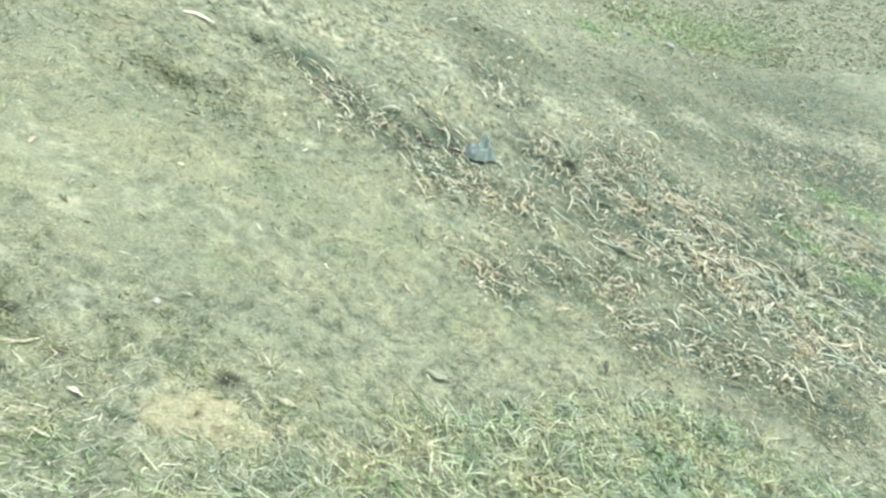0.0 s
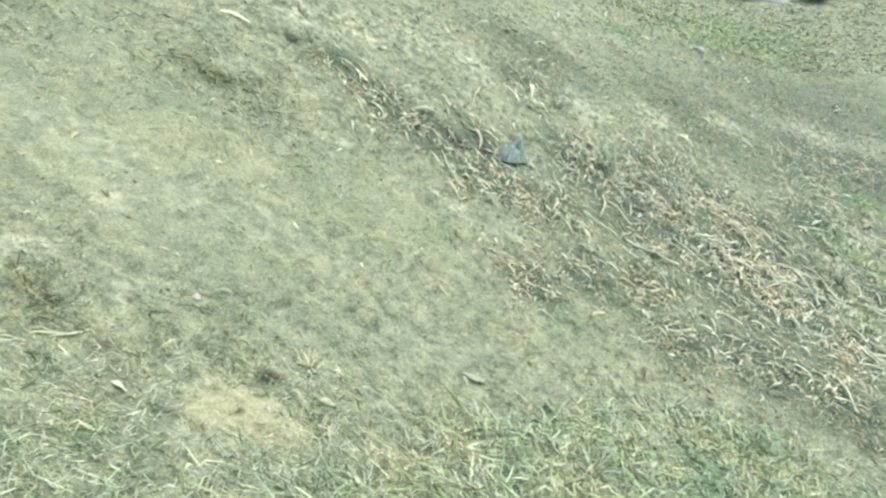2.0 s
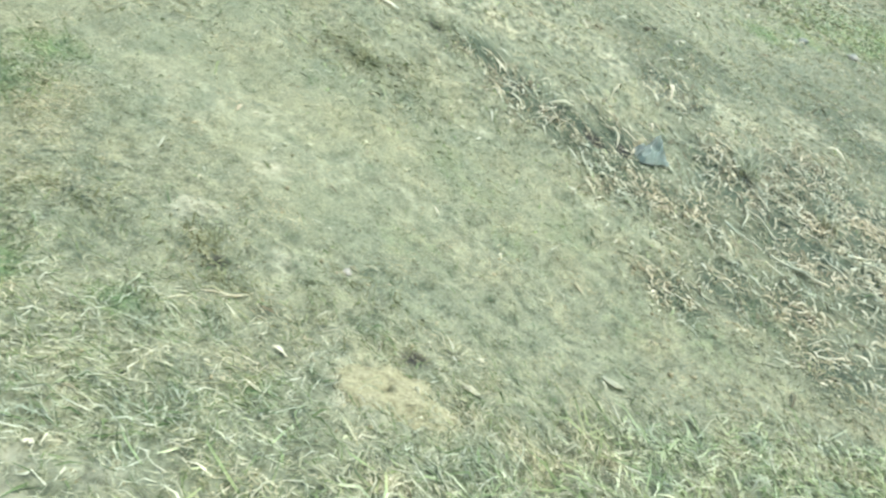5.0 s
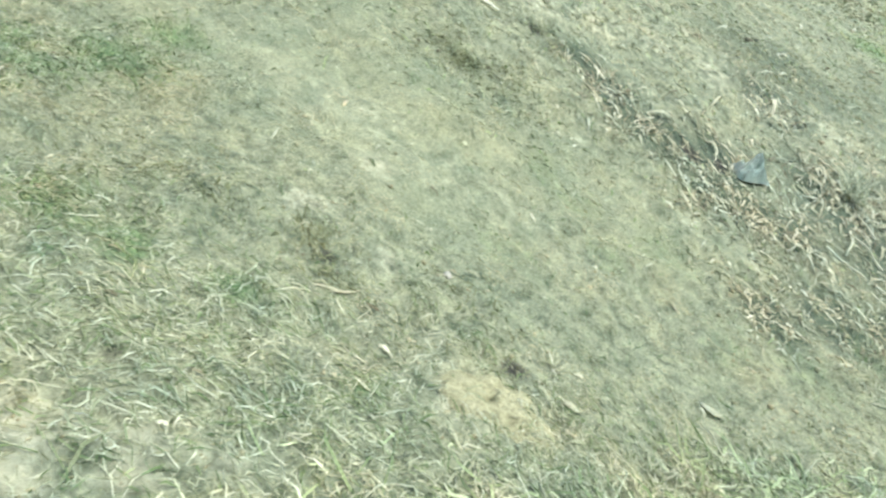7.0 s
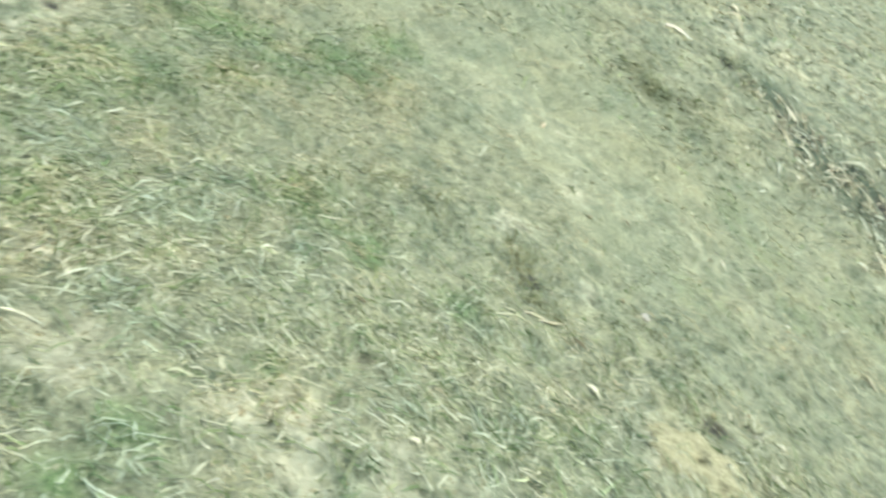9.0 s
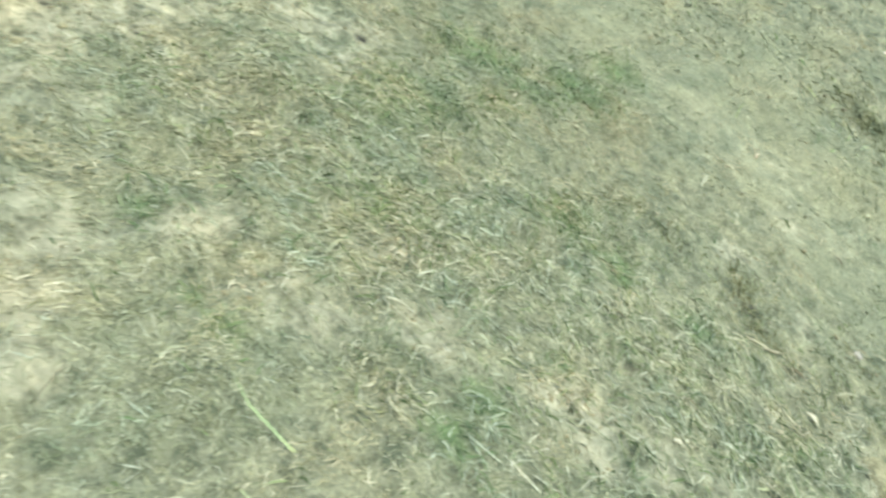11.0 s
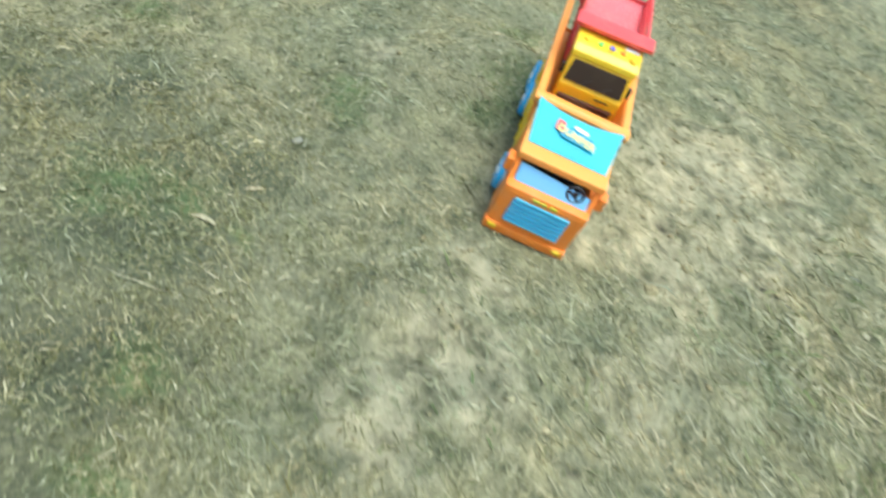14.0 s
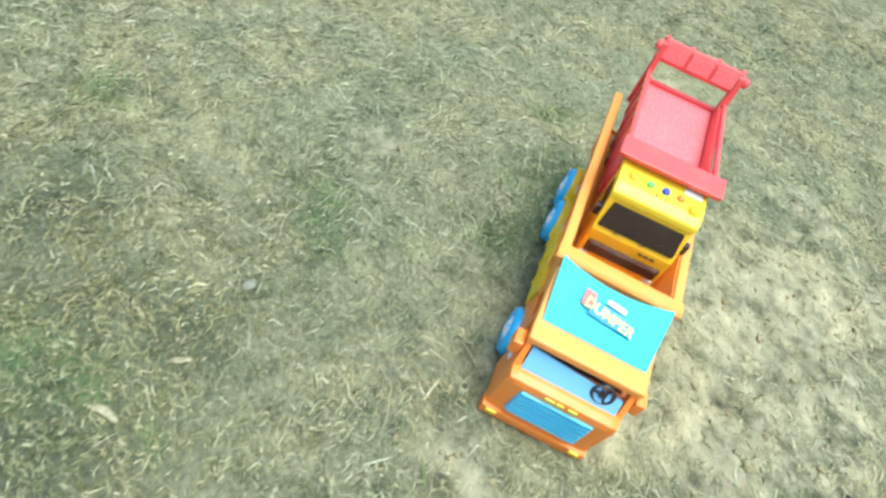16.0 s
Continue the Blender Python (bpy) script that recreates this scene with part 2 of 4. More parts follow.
# patches as (x, y, radius)
SOIL_SLOPE = [(-0.53, 0.92, 0.10), (-1.04, 1.58, 0.06), (-0.87, 1.23, 0.04), (-1.09, 0.38, 0.05), (-0.94, 0.42, 0.05), (-0.91, 0.39, 0.05), (-1.00, 0.31, 0.04), (-0.83, 0.47, 0.04), (-1.11, 1.25, 0.06), (-1.34, 0.22, 0.08), (-1.53, 0.33, 0.05), (-1.08, 0.35, 0.07), (-0.94, 0.41, 0.05), (-2.11, 0.71, 0.11), (-0.54, 0.93, 0.06), (-1.14, 0.32, 0.04), (-1.02, 0.38, 0.04)]
SOIL_TOP = [(-2.37, 0.08, 0.11), (-2.46, 0.30, 0.12), (-2.39, 0.44, 0.12), (-2.25, 0.74, 0.09), (-2.20, 0.83, 0.07), (-2.17, -0.39, 0.07), (-2.12, -0.49, 0.06), (-1.79, -0.17, 0.06), (-1.81, -0.45, 0.06), (-1.66, -0.25, 0.04), (-1.57, -0.30, 0.04), (-1.68, -0.50, 0.04), (-2.11, -0.02, 0.06), (-1.71, 0.02, 0.05), (-2.09, -0.15, 0.05), (-1.49, 0.07, 0.05), (-2.60, 0.24, 0.09), (-2.57, 0.45, 0.09), (-2.46, -0.13, 0.05), (-2.18, -0.38, 0.04), (-2.33, -0.28, 0.04), (-1.89, -0.31, 0.05), (-1.85, -0.21, 0.05), (-1.84, -0.46, 0.04)]
SOIL_END = [(-2.22, -0.35, 0.05), (-3.04, 0.43, 0.09), (-2.86, -0.26, 0.04), (-2.52, 0.56, 0.10), (-2.62, 0.36, 0.09), (-2.50, 0.39, 0.09), (-2.70, 0.58, 0.08), (-2.39, 0.38, 0.08), (-2.34, 0.19, 0.07), (-2.28, -0.26, 0.04), (-2.48, 0.19, 0.05), (-2.28, 0.01, 0.05), (-2.26, 0.26, 0.07)]
SOIL = SOIL_SLOPE + [(a, b, r * 1.5) for a, b, r in SOIL_TOP] + SOIL_END
GREEN_SLOPE = [(-1.77, 1.41, 0.13), (-1.79, 1.17, 0.10), (-1.77, 1.66, 0.10), (-1.40, 0.79, 0.09), (-1.26, 0.81, 0.07), (-1.05, 0.85, 0.06), (-0.75, 0.79, 0.05), (-1.92, 0.76, 0.10), (-1.85, 0.79, 0.10), (-1.79, 1.01, 0.10), (-1.63, 0.40, 0.08), (-1.56, 0.41, 0.07), (-1.24, 0.77, 0.05), (-1.17, 0.42, 0.03), (-1.19, 0.20, 0.05), (-1.19, 0.11, 0.05)]
GREEN_TOP = [(-1.87, 0.64, 0.10), (-1.90, 0.87, 0.07), (-1.51, -0.06, 0.04), (-1.59, -0.06, 0.03), (-1.79, -0.02, 0.04), (-2.01, 1.22, 0.15), (-2.53, -0.73, 0.08), (-2.50, -0.66, 0.05), (-2.23, -0.73, 0.05), (-2.12, -0.78, 0.04), (-2.73, 0.05, 0.11), (-1.93, -0.53, 0.03), (-2.73, -0.36, 0.06), (-2.43, -0.59, 0.02), (-2.66, -0.03, 0.07), (-2.95, 0.11, 0.05), (-2.65, -0.12, 0.05), (-2.66, -0.37, 0.04), (-2.42, -0.59, 0.02), (-3.00, -0.66, 0.06)]
GREEN = GREEN_SLOPE + GREEN_TOP + [(3.54, 8.82, 1.0), (2.67, 3.56, 0.22), (2.25, 2.65, 0.2)]
# a green tinge on the slope
TINGE = [(-0.47, 2.10, 0.20), (-0.12, 2.14, 0.20), (0.14, 1.78, 0.16), (-0.32, 1.91, 0.16), (-0.62, 2.21, 0.16), (-0.62, 1.59, 0.16), (0.45, 1.9, 0.25), (0.8, 2.2, 0.2)]
LITTER = [(-0.46, 3.04, 0.17), (-0.28, 2.96, 0.17), (-0.10, 2.97, 0.17), (0.14, 3.07, 0.18), (0.08, 2.78, 0.13), (0.29, 2.79, 0.17), (0.53, 2.81, 0.17), (0.76, 3.32, 0.28), (1.04, 3.21, 0.28), (1.45, 3.79, 0.28), (1.69, 3.60, 0.28), (1.22, 2.93, 0.23), (1.50, 2.90, 0.28), (1.80, 2.77, 0.33), (2.09, 2.84, 0.26), (1.95, 3.42, 0.28), (2.90, 3.75, 0.28), (3.00, 3.52, 0.33), (2.01, 2.36, 0.24), (2.27, 2.36, 0.25)]
# a worn track across the hollow
TRACK = [(-0.90, 3.38, 0.15), (-0.61, 3.57, 0.16), (-0.28, 3.78, 0.16), (0.07, 3.90, 0.17), (0.45, 3.89, 0.17), (0.89, 4.21, 0.22), (1.52, 4.61, 0.24), (2.36, 5.18, 0.28), (3.48, 5.72, 0.37), (4.28, 5.66, 0.39)]
# a smooth trodden band down the slope
BAND = [(-0.76, 2.68, 0.11), (-0.54, 2.56, 0.12), (-0.29, 2.47, 0.13), (-0.03, 2.42, 0.12), (0.21, 2.42, 0.11), (-0.97, 2.76, 0.10), (-1.41, 1.75, 0.20), (-1.20, 1.82, 0.18), (-0.93, 1.74, 0.17), (-0.72, 1.77, 0.15)]
TRODDEN = BAND + [(-1.15, 2.15, 0.30), (-0.85, 2.05, 0.30), (-0.50, 2.25, 0.25), (-1.45, 2.35, 0.35), (-0.15, 2.15, 0.25), (-1.2, 1.7, 0.22), (-0.9, 1.55, 0.22), (-1.75, 1.55, 0.28), (-1.5, 1.9, 0.30), (-2.0, 1.9, 0.40), (-3.0, 0.15, 0.30), (-3.05, 0.5, 0.30)]
# low ragged tussocks on the slope
TUFTED = [(-1.12, 2.53, 0.11), (-1.02, 2.54, 0.14), (-0.91, 2.54, 0.10), (-0.83, 2.50, 0.09), (-0.73, 2.51, 0.06), (-0.80, 3.15, 0.11), (-0.96, 1.10, 0.09), (-0.66, 1.24, 0.08), (-0.55, 1.08, 0.06), (-1.02, 1.13, 0.08), (-0.95, 1.11, 0.06), (-1.42, 1.02, 0.08), (-1.31, 1.06, 0.07)]
# the broad strewn floor of the hollow
STREWN = [(0.93, 2.41, 0.20), (0.63, 2.35, 0.19), (0.33, 2.11, 0.14), (3.03, 4.79, 0.45), (3.81, 5.18, 0.50), (-0.63, 3.13, 0.14), (3.74, 4.87, 0.41), (1.36, 1.98, 0.29), (1.66, 1.77, 0.26), (0.96, 2.00, 0.24), (0.45, 3.98, 0.27)] + [(1.9, 2.9, 0.7), (2.9, 3.4, 0.9), (1.2, 3.2, 0.6), (3.4, 5.2, 0.5)]
# dull thin turf beyond the track
DULL = [(2.2, 5.2, 1.5), (3.6, 6.4, 1.7), (0.6, 4.8, 0.9)]
# where the turf is thin and dark
SPARSE = [(-2.50, -0.72, 0.26), (-2.80, -0.98, 0.28), (-2.24, -0.80, 0.20), (-2.55, -0.56, 0.12), (-2.75, -0.70, 0.12)]
# clear green strips that cross the litter
VIVID = [(1.64, 6.73, 0.30), (2.25, 7.33, 0.33), (2.97, 8.05, 0.41), (3.94, 8.95, 0.47), (4.47, 9.07, 0.43), (2.54, 3.58, 0.18), (2.69, 3.45, 0.18), (2.85, 3.20, 0.20), (3.32, 4.49, 0.19), (3.58, 4.32, 0.22)]
# small dips in the ground, with their shade put into the ground colour
SHADED_HOLLOW = [(-0.48, 1.085, 0.05), (-0.87, 3.12, 0.05), (-0.02, 2.99, 0.08), (0.14, 3.06, 0.07), (-0.45, 3.02, 0.06), (-0.98, 1.12, 0.04), (-1.08, 0.55, 0.025), (-1.06, 0.45, 0.02), (-2.39, 0.13, 0.02), (-2.02, -0.29, 0.02), (-2.15, 0.82, 0.03), (-2.24, 0.25, 0.02), (-1.90, -0.31, 0.02), (-1.77, -0.45, 0.02)]


def patch(x, y, spots, power=1.0):
    """How far a place lies inside any of the spots, from 0 to 1, with wavering outlines."""
    v = np.zeros_like(x)
    for a, b, r in spots:
        near = np.nonzero((abs(x - a) < 3.6 * r) & (abs(y - b) < 3.6 * r))[0]
        if len(near):
            p, q = x[near], y[near]
            waver = 0.45 + 1.1 * lumps(p + 5 * a, q + 3 * b, 1.1 / r)
            v[near] = np.maximum(v[near], np.exp(-power * waver * ((p - a) ** 2 + (q - b) ** 2) / (r * r)))
    return v


TRUCK = pose(-2.738, 0.117, -0.170, -20.038, 13.940, 320.965) @ Matrix.Translation((0.017, 0, 0)) @ Matrix.Scale(0.96, 4)
BASE = TRUCK @ Vector((0.2, 0, 0))
UP = (TRUCK.to_3x3() @ Vector((0, 0, 1))).normalized()


def height(x, y, rough=True):
    (ix, wx), (iy, wy) = spline((x + 6.0) / 1.25), spline((y + 2.5) / 1.25)
    z = np.zeros_like(x)
    for a in range(4):
        for b in range(4):
            z = z + wx[a] * wy[b] * LAND[ix[a], iy[b]]
    if rough:
        near = np.exp(-((x + 0.8) ** 2 + (y - 1.5) ** 2) / 30)
        z = z + near * (0.045 * (lumps(x, y, 2.1) - 0.5) + 0.030 * (lumps(x, y, 7) - 0.5) + 0.026 * (lumps(x + 9, y, 19) - 0.5))
        z = z + 0.018 * (lumps(x, y + 5, 33) - 0.4) * patch(x, y, SOIL)
        z = z - 0.014 * patch(x, y, SHADED_HOLLOW)
    # the trodden shelf that the toys stand on
    w = np.exp(-(((x - BASE.x) ** 2 + (y - BASE.y) ** 2) / 0.10) ** 2)
    shelf = BASE.z - (UP.x * (x - BASE.x) + UP.y * (y - BASE.y)) / UP.z
    return z * (1 - w) + (shelf - 0.002 + 0.004 * (lumps(x, y, 40) - 0.5)) * w


def axis(lo, hi, step, far):
    out = list(np.arange(lo, hi, step))
    d = step
    while out[-1] < far:
        d *= 1.28
        out.append(out[-1] + d)
    d = step
    while out[0] > -far:
        d *= 1.28
        out.insert(0, out[0] - d)
    return np.array(out)


def link_mesh(name, verts, faces, mat, parent=None):
    """faces: an array with the same number of corners in each row."""
    me = bpy.data.meshes.new(name)
    k = faces.shape[1]
    me.vertices.add(len(verts))
    me.vertices.foreach_set("co", np.ascontiguousarray(verts, dtype=np.float32).ravel())
    me.loops.add(faces.size)
    me.loops.foreach_set("vertex_index", np.ascontiguousarray(faces, dtype=np.int32).ravel())
    me.polygons.add(len(faces))
    me.polygons.foreach_set("loop_start", np.arange(0, faces.size, k, dtype=np.int32))
    me.polygons.foreach_set("loop_total", np.full(len(faces), k, dtype=np.int32))
    me.update(calc_edges=True)
    me.materials.append(mat)
    ob = new(name, me)
    ob.parent = parent
    return ob


def build_ground():
    xs, ys = axis(-4.4, 3.2, 0.024, 400), axis(-1.6, 5.2, 0.024, 400)
    X, Y = np.meshgrid(xs, ys, indexing="ij")
    x, y = X.ravel(), Y.ravel()
    v = np.stack([x, y, height(x, y)], 1)
    nx, ny = len(xs), len(ys)
    i = (np.arange(nx - 1)[:, None] * ny + np.arange(ny - 1)[None, :]).ravel()
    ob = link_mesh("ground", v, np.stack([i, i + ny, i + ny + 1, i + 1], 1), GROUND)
    for name, spots in (("soil", SOIL), ("green", GREEN), ("litter", LITTER), ("hollow", SHADED_HOLLOW), ("trodden", TRODDEN)):
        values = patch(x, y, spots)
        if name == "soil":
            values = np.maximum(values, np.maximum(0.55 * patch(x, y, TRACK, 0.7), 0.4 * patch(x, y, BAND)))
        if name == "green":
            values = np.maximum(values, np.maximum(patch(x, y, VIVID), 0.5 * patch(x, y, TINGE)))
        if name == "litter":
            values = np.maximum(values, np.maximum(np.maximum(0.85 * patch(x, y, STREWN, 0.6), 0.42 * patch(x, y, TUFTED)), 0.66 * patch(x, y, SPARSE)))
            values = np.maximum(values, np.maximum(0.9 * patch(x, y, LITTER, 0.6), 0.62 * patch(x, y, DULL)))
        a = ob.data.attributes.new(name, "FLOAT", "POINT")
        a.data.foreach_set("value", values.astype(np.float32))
    ob.data.polygons.foreach_set("use_smooth", np.ones(len(ob.data.polygons), dtype=bool))
    return tagged(ob, "sloping bank of dry worn turf with bare soil patches", "ground", kind="structure")


build_ground()


# ---- grass, litter and clods ----
def scatter(count, box, weight):
    """Random places in a box (x0, x1, y0, y1), kept by a weight from 0 to 1."""
    x, y = rng.uniform(box[0], box[1], count), rng.uniform(box[2], box[3], count)
    inset = np.minimum(np.minimum(x - box[0], box[1] - x), np.minimum(y - box[2], box[3] - y))
    keep = rng.random(count) < weight(x, y) * np.clip(inset / 0.35 + 0.1 * lumps(x, y, 6), 0, 1)
    return x[keep], y[keep]


def clear_of_toys(x, y, margin):
    inv = TRUCK.inverted()
    u = inv[0][0] * (x - TRUCK.translation.x) + inv[0][1] * (y - TRUCK.translation.y)
    v = inv[1][0] * (x - TRUCK.translation.x) + inv[1][1] * (y - TRUCK.translation.y)
    return ~((u > -margin) & (u < 0.44 + margin) & (abs(v) < 0.08 + margin))


def blades(name, places, length, width, lift, mat, label, category="grass", bend=0.6):
    """Tapered, bent blades, each five points: two at the foot, two half-way, one at the tip."""
    x, y = places
    ok = clear_of_toys(x, y, 0.0)
    x, y = x[ok], y[ok]
    k = len(x)
    turn = rng.uniform(0, 2 * np.pi, k)
    ln = rng.uniform(length[0], length[1], k) * rng.choice([0.6, 1.0, 1.0, 1.5], k) * (1 - 0.45 * patch(x, y, SPARSE, 0.5))
    wd = rng.uniform(width[0], width[1], k)
    up = rng.uniform(lift[0], lift[1], k) * ln
    kink = turn + rng.normal(0, bend, k)
    dx, dy = np.cos(turn), np.sin(turn)
    flat = np.sqrt(np.maximum(ln ** 2 - up ** 2, (0.2 * ln) ** 2))
    mx, my = x + dx * flat * 0.55, y + dy * flat * 0.55
    tx, ty = mx + np.cos(kink) * flat * 0.45, my + np.sin(kink) * flat * 0.45
    sx, sy = -dy * wd / 2, dx * wd / 2
    h0, h1, h2 = height(x, y), height(mx, my), height(tx, ty)
    roll = rng.normal(0, 0.45, k) * wd
    pts = np.stack([
        np.stack([x - sx, y - sy, h0 - 0.002], 1), np.stack([x + sx, y + sy, h0 - 0.002], 1),
        np.stack([mx + sx * 0.8, my + sy * 0.8, h1 + up * 0.75 + 0.001 + roll], 1), np.stack([mx - sx * 0.8, my - sy * 0.8, h1 + up * 0.75 + 0.001 - roll], 1),
        np.stack([tx, ty, h2 + up * rng.uniform(0.3, 1.1, k) + 0.001], 1)], 1).reshape(-1, 3)
    b = np.arange(k)[:, None] * 5
    tri = np.concatenate([b + np.array([[0, 1, 2]]), b + np.array([[0, 2, 3]]), b + np.array([[3, 2, 4]])])
    return tagged(link_mesh(name, pts, tri, mat), label, category, kind="stuff")


def bare(x, y):
    return (1 - 0.35 * patch(x, y, TRODDEN)) * (1 - 0.8 * patch(x, y, SHADED_HOLLOW)) * (1 - 0.68 * np.clip(patch(x, y, SOIL) * 1.3 * (0.4 + lumps(x, y, 14)), 0, 1)) * (1 - 0.45 * patch(x, y, BAND))


def clumpy(x, y, lo=0.15):
    return lo + (1 - lo) * np.clip(1.7 * lumps(x, y, 9) * lumps(x + 3, y, 23) + 0.15, 0, 1)


def outside(x, y):
    """Beyond the stretch that has its own finer grass."""
    return 1.0 - ((x > -3.8) & (x < 4.6) & (y > -1.2) & (y < 8.0))


TOP, SLOPE, FOOT = (-4.0, -1.2, -1.4, 1.8), (-2.5, 1.1, -0.5, 3.1), (-2.4, 5.0, 1.9, 8.5)
RIGHT, FAR = (0.6, 4.2, 0.2, 2.2), (-3.0, 9.0, 7.5, 13.0)
blades("dry_grass", scatter(520000, TOP, lambda x, y: bare(x, y) * clumpy(x, y, 0.22) * (1 - 0.1 * patch(x, y, SPARSE))), (0.008, 0.026), (0.0007, 0.0016), (0.01, 0.28), DRY, "short dry matted grass on the bank top", bend=0.4)
blades("dry_grass", scatter(290000, SLOPE, lambda x, y: bare(x, y) * clumpy(x, y, 0.18)), (0.009, 0.024), (0.0010, 0.0021), (0.02, 0.28), DRY, "short dry matted grass on the slope", bend=0.4)
blades("dry_grass", scatter(190000, FOOT, lambda x, y: bare(x, y) * clumpy(x, y) * (1 - 0.85 * np.maximum(patch(x, y, LITTER, 0.6), 0.85 * patch(x, y, STREWN, 0.6))) * (1 - 0.6 * patch(x, y, VIVID))), (0.02, 0.05), (0.002, 0.0045), (0.02, 0.4), DRY, "dry trampled grass at the foot of the bank")
blades("dry_grass", scatter(60000, RIGHT, lambda x, y: clumpy(x, y)), (0.015, 0.04), (0.002, 0.004), (0.02, 0.4), DRY, "dry trampled grass below the near edge")
blades("dry_grass", scatter(50000, (-9.0, 9.0, -8.0, 10.0), lambda x, y: 0.8 * clumpy(x, y) * outside(x, y)), (0.04, 0.09), (0.004, 0.009), (0.02, 0.4), DRY, "thin dry grass over the rest of the bank")
blades("dry_grass", scatter(60000, FAR, lambda x, y: clumpy(x, y) * (1 - 0.6 * patch(x, y, VIVID))), (0.05, 0.11), (0.006, 0.012), (0.02, 0.4), DRY, "dry grass beyond the hollow")


def lush(x, y):
    return np.clip(patch(x, y, GREEN) * (0.25 + 1.1 * lumps(x, y, 11)), 0, 1) + 0.05 * lumps(x, y, 4)


blades("green_grass", scatter(200000, TOP, lambda x, y: 0.42 * lush(x, y) * (1 - 0.65 * patch(x, y, SPARSE))), (0.008, 0.02), (0.0012, 0.0026), (0.1, 0.7), FRESH, "low green grass in patches on the bank")
blades("green_grass", scatter(200000, SLOPE, lambda x, y: 0.42 * lush(x, y)), (0.012, 0.03), (0.002, 0.004), (0.1, 0.7), FRESH, "low green grass in patches on the slope")
blades("green_grass", scatter(170000, FOOT, lambda x, y: np.clip(0.7 * lush(x, y) + 0.6 * patch(x, y, VIVID), 0, 1)), (0.02, 0.045), (0.004, 0.007), (0.1, 0.7), VERGE, "low green grass at the foot of the bank")


blades("green_grass", scatter(80000, FAR, lambda x, y: np.clip(0.8 * lush(x, y) + 0.6 * patch(x, y, VIVID), 0, 1)), (0.03, 0.07), (0.006, 0.011), (0.1, 0.7), VERGE, "bright green grass beyond the hollow")


def verge(x, y):
    """The taller strip of grass along the near edge."""
    edge = np.interp(x, (-1.3, -0.83, -0.49, -0.2, 0.19, 0.4, 0.68, 0.96, 1.22, 1.5, 2.2), (0.45, 0.70, 0.82, 1.02, 1.33, 1.50, 1.58, 1.60, 1.55, 1.42, 1.15))
    ragged = 0.16 * (lumps(x, y, 5) - 0.5) + 0.10 * (lumps(x, y, 13) - 0.5)
    return np.clip((edge + ragged - y) * 6, 0, 1) * np.clip((y + 0.9) / 0.9, 0, 1) * np.clip(0.2 + 1.3 * lumps(x, y, 8), 0, 1)


VERGE_BOX = (-1.4, 3.3, -1.0, 1.9)
blades("tall_green_grass", scatter(150000, VERGE_BOX, lambda x, y: 0.36 * verge(x, y) * np.clip(0.6 + 0.7 * x, 0.4, 1) * (0.4 + 1.0 * lumps(x + 7, y, 4)) * np.clip((x + 0.82) * 3, 0.02, 1)), (0.035, 0.10), (0.0028, 0.0056), (0.15, 0.6), TALL, "taller tufted green grass along the near edge", bend=0.9)
blades("tall_dry_grass", scatter(160000, VERGE_BOX, lambda x, y: 0.72 * verge(x, y) * np.clip(0.75 + 0.6 * x, 0.4, 1) * np.clip((x + 0.78) * 3, 0.02, 1)), (0.03, 0.09), (0.0016, 0.0038), (0.08, 0.6), BLEACHED, "bleached dry grass among the green tufts", bend=1.0)
blades("green_grass", scatter(120000, (-2.3, 0.9, 0.0, 1.9), lambda x, y: 0.35 * bare(x, y) * clumpy(x, y, 0.05) * np.clip((1.5 + 0.3 * x - y) * 2, 0, 1)), (0.015, 0.045), (0.0014, 0.003), (0.08, 0.5), FRESH, "thin green grass among pale strands on the slope", bend=0.8)
blades("matted_grass", scatter(150000, (-2.3, 0.7, 0.0, 1.7), lambda x, y: 0.5 * bare(x, y) * clumpy(x, y, 0.1) * np.clip((1.35 + 0.3 * x - y) * 3, 0, 1)), (0.02, 0.06), (0.0011, 0.0026), (0.02, 0.35), BLEACHED, "pale matted grass strands on the slope", bend=0.8)
blades("matted_grass", scatter(120000, TOP, lambda x, y: 0.5 * bare(x, y) * clumpy(x, y, 0.08) * (1 - 0.6 * patch(x, y, SPARSE, 0.4))), (0.014, 0.045), (0.0008, 0.0019), (0.02, 0.3), BLEACHED, "pale matted grass strands on the bank top", bend=0.8)
blades("matted_grass", scatter(110000, (-3.4, -1.7, -1.4, -0.3), lambda x, y: 0.7 * patch(x, y, SPARSE, 0.5) * clumpy(x, y, 0.15)), (0.012, 0.045), (0.0008, 0.0020), (0.03, 0.35), OLIVE, "olive and ochre strands in thin turf", bend=0.9)
blades("tussock_grass", scatter(200000, (-1.8, 0.0, 0.8, 3.4), lambda x, y: patch(x, y, TUFTED) * lumps(x, y, 16) ** 2), (0.012, 0.04), (0.0015, 0.004), (0.1, 0.45), OLIVE, "low olive tussock grass on the slope", bend=0.8)


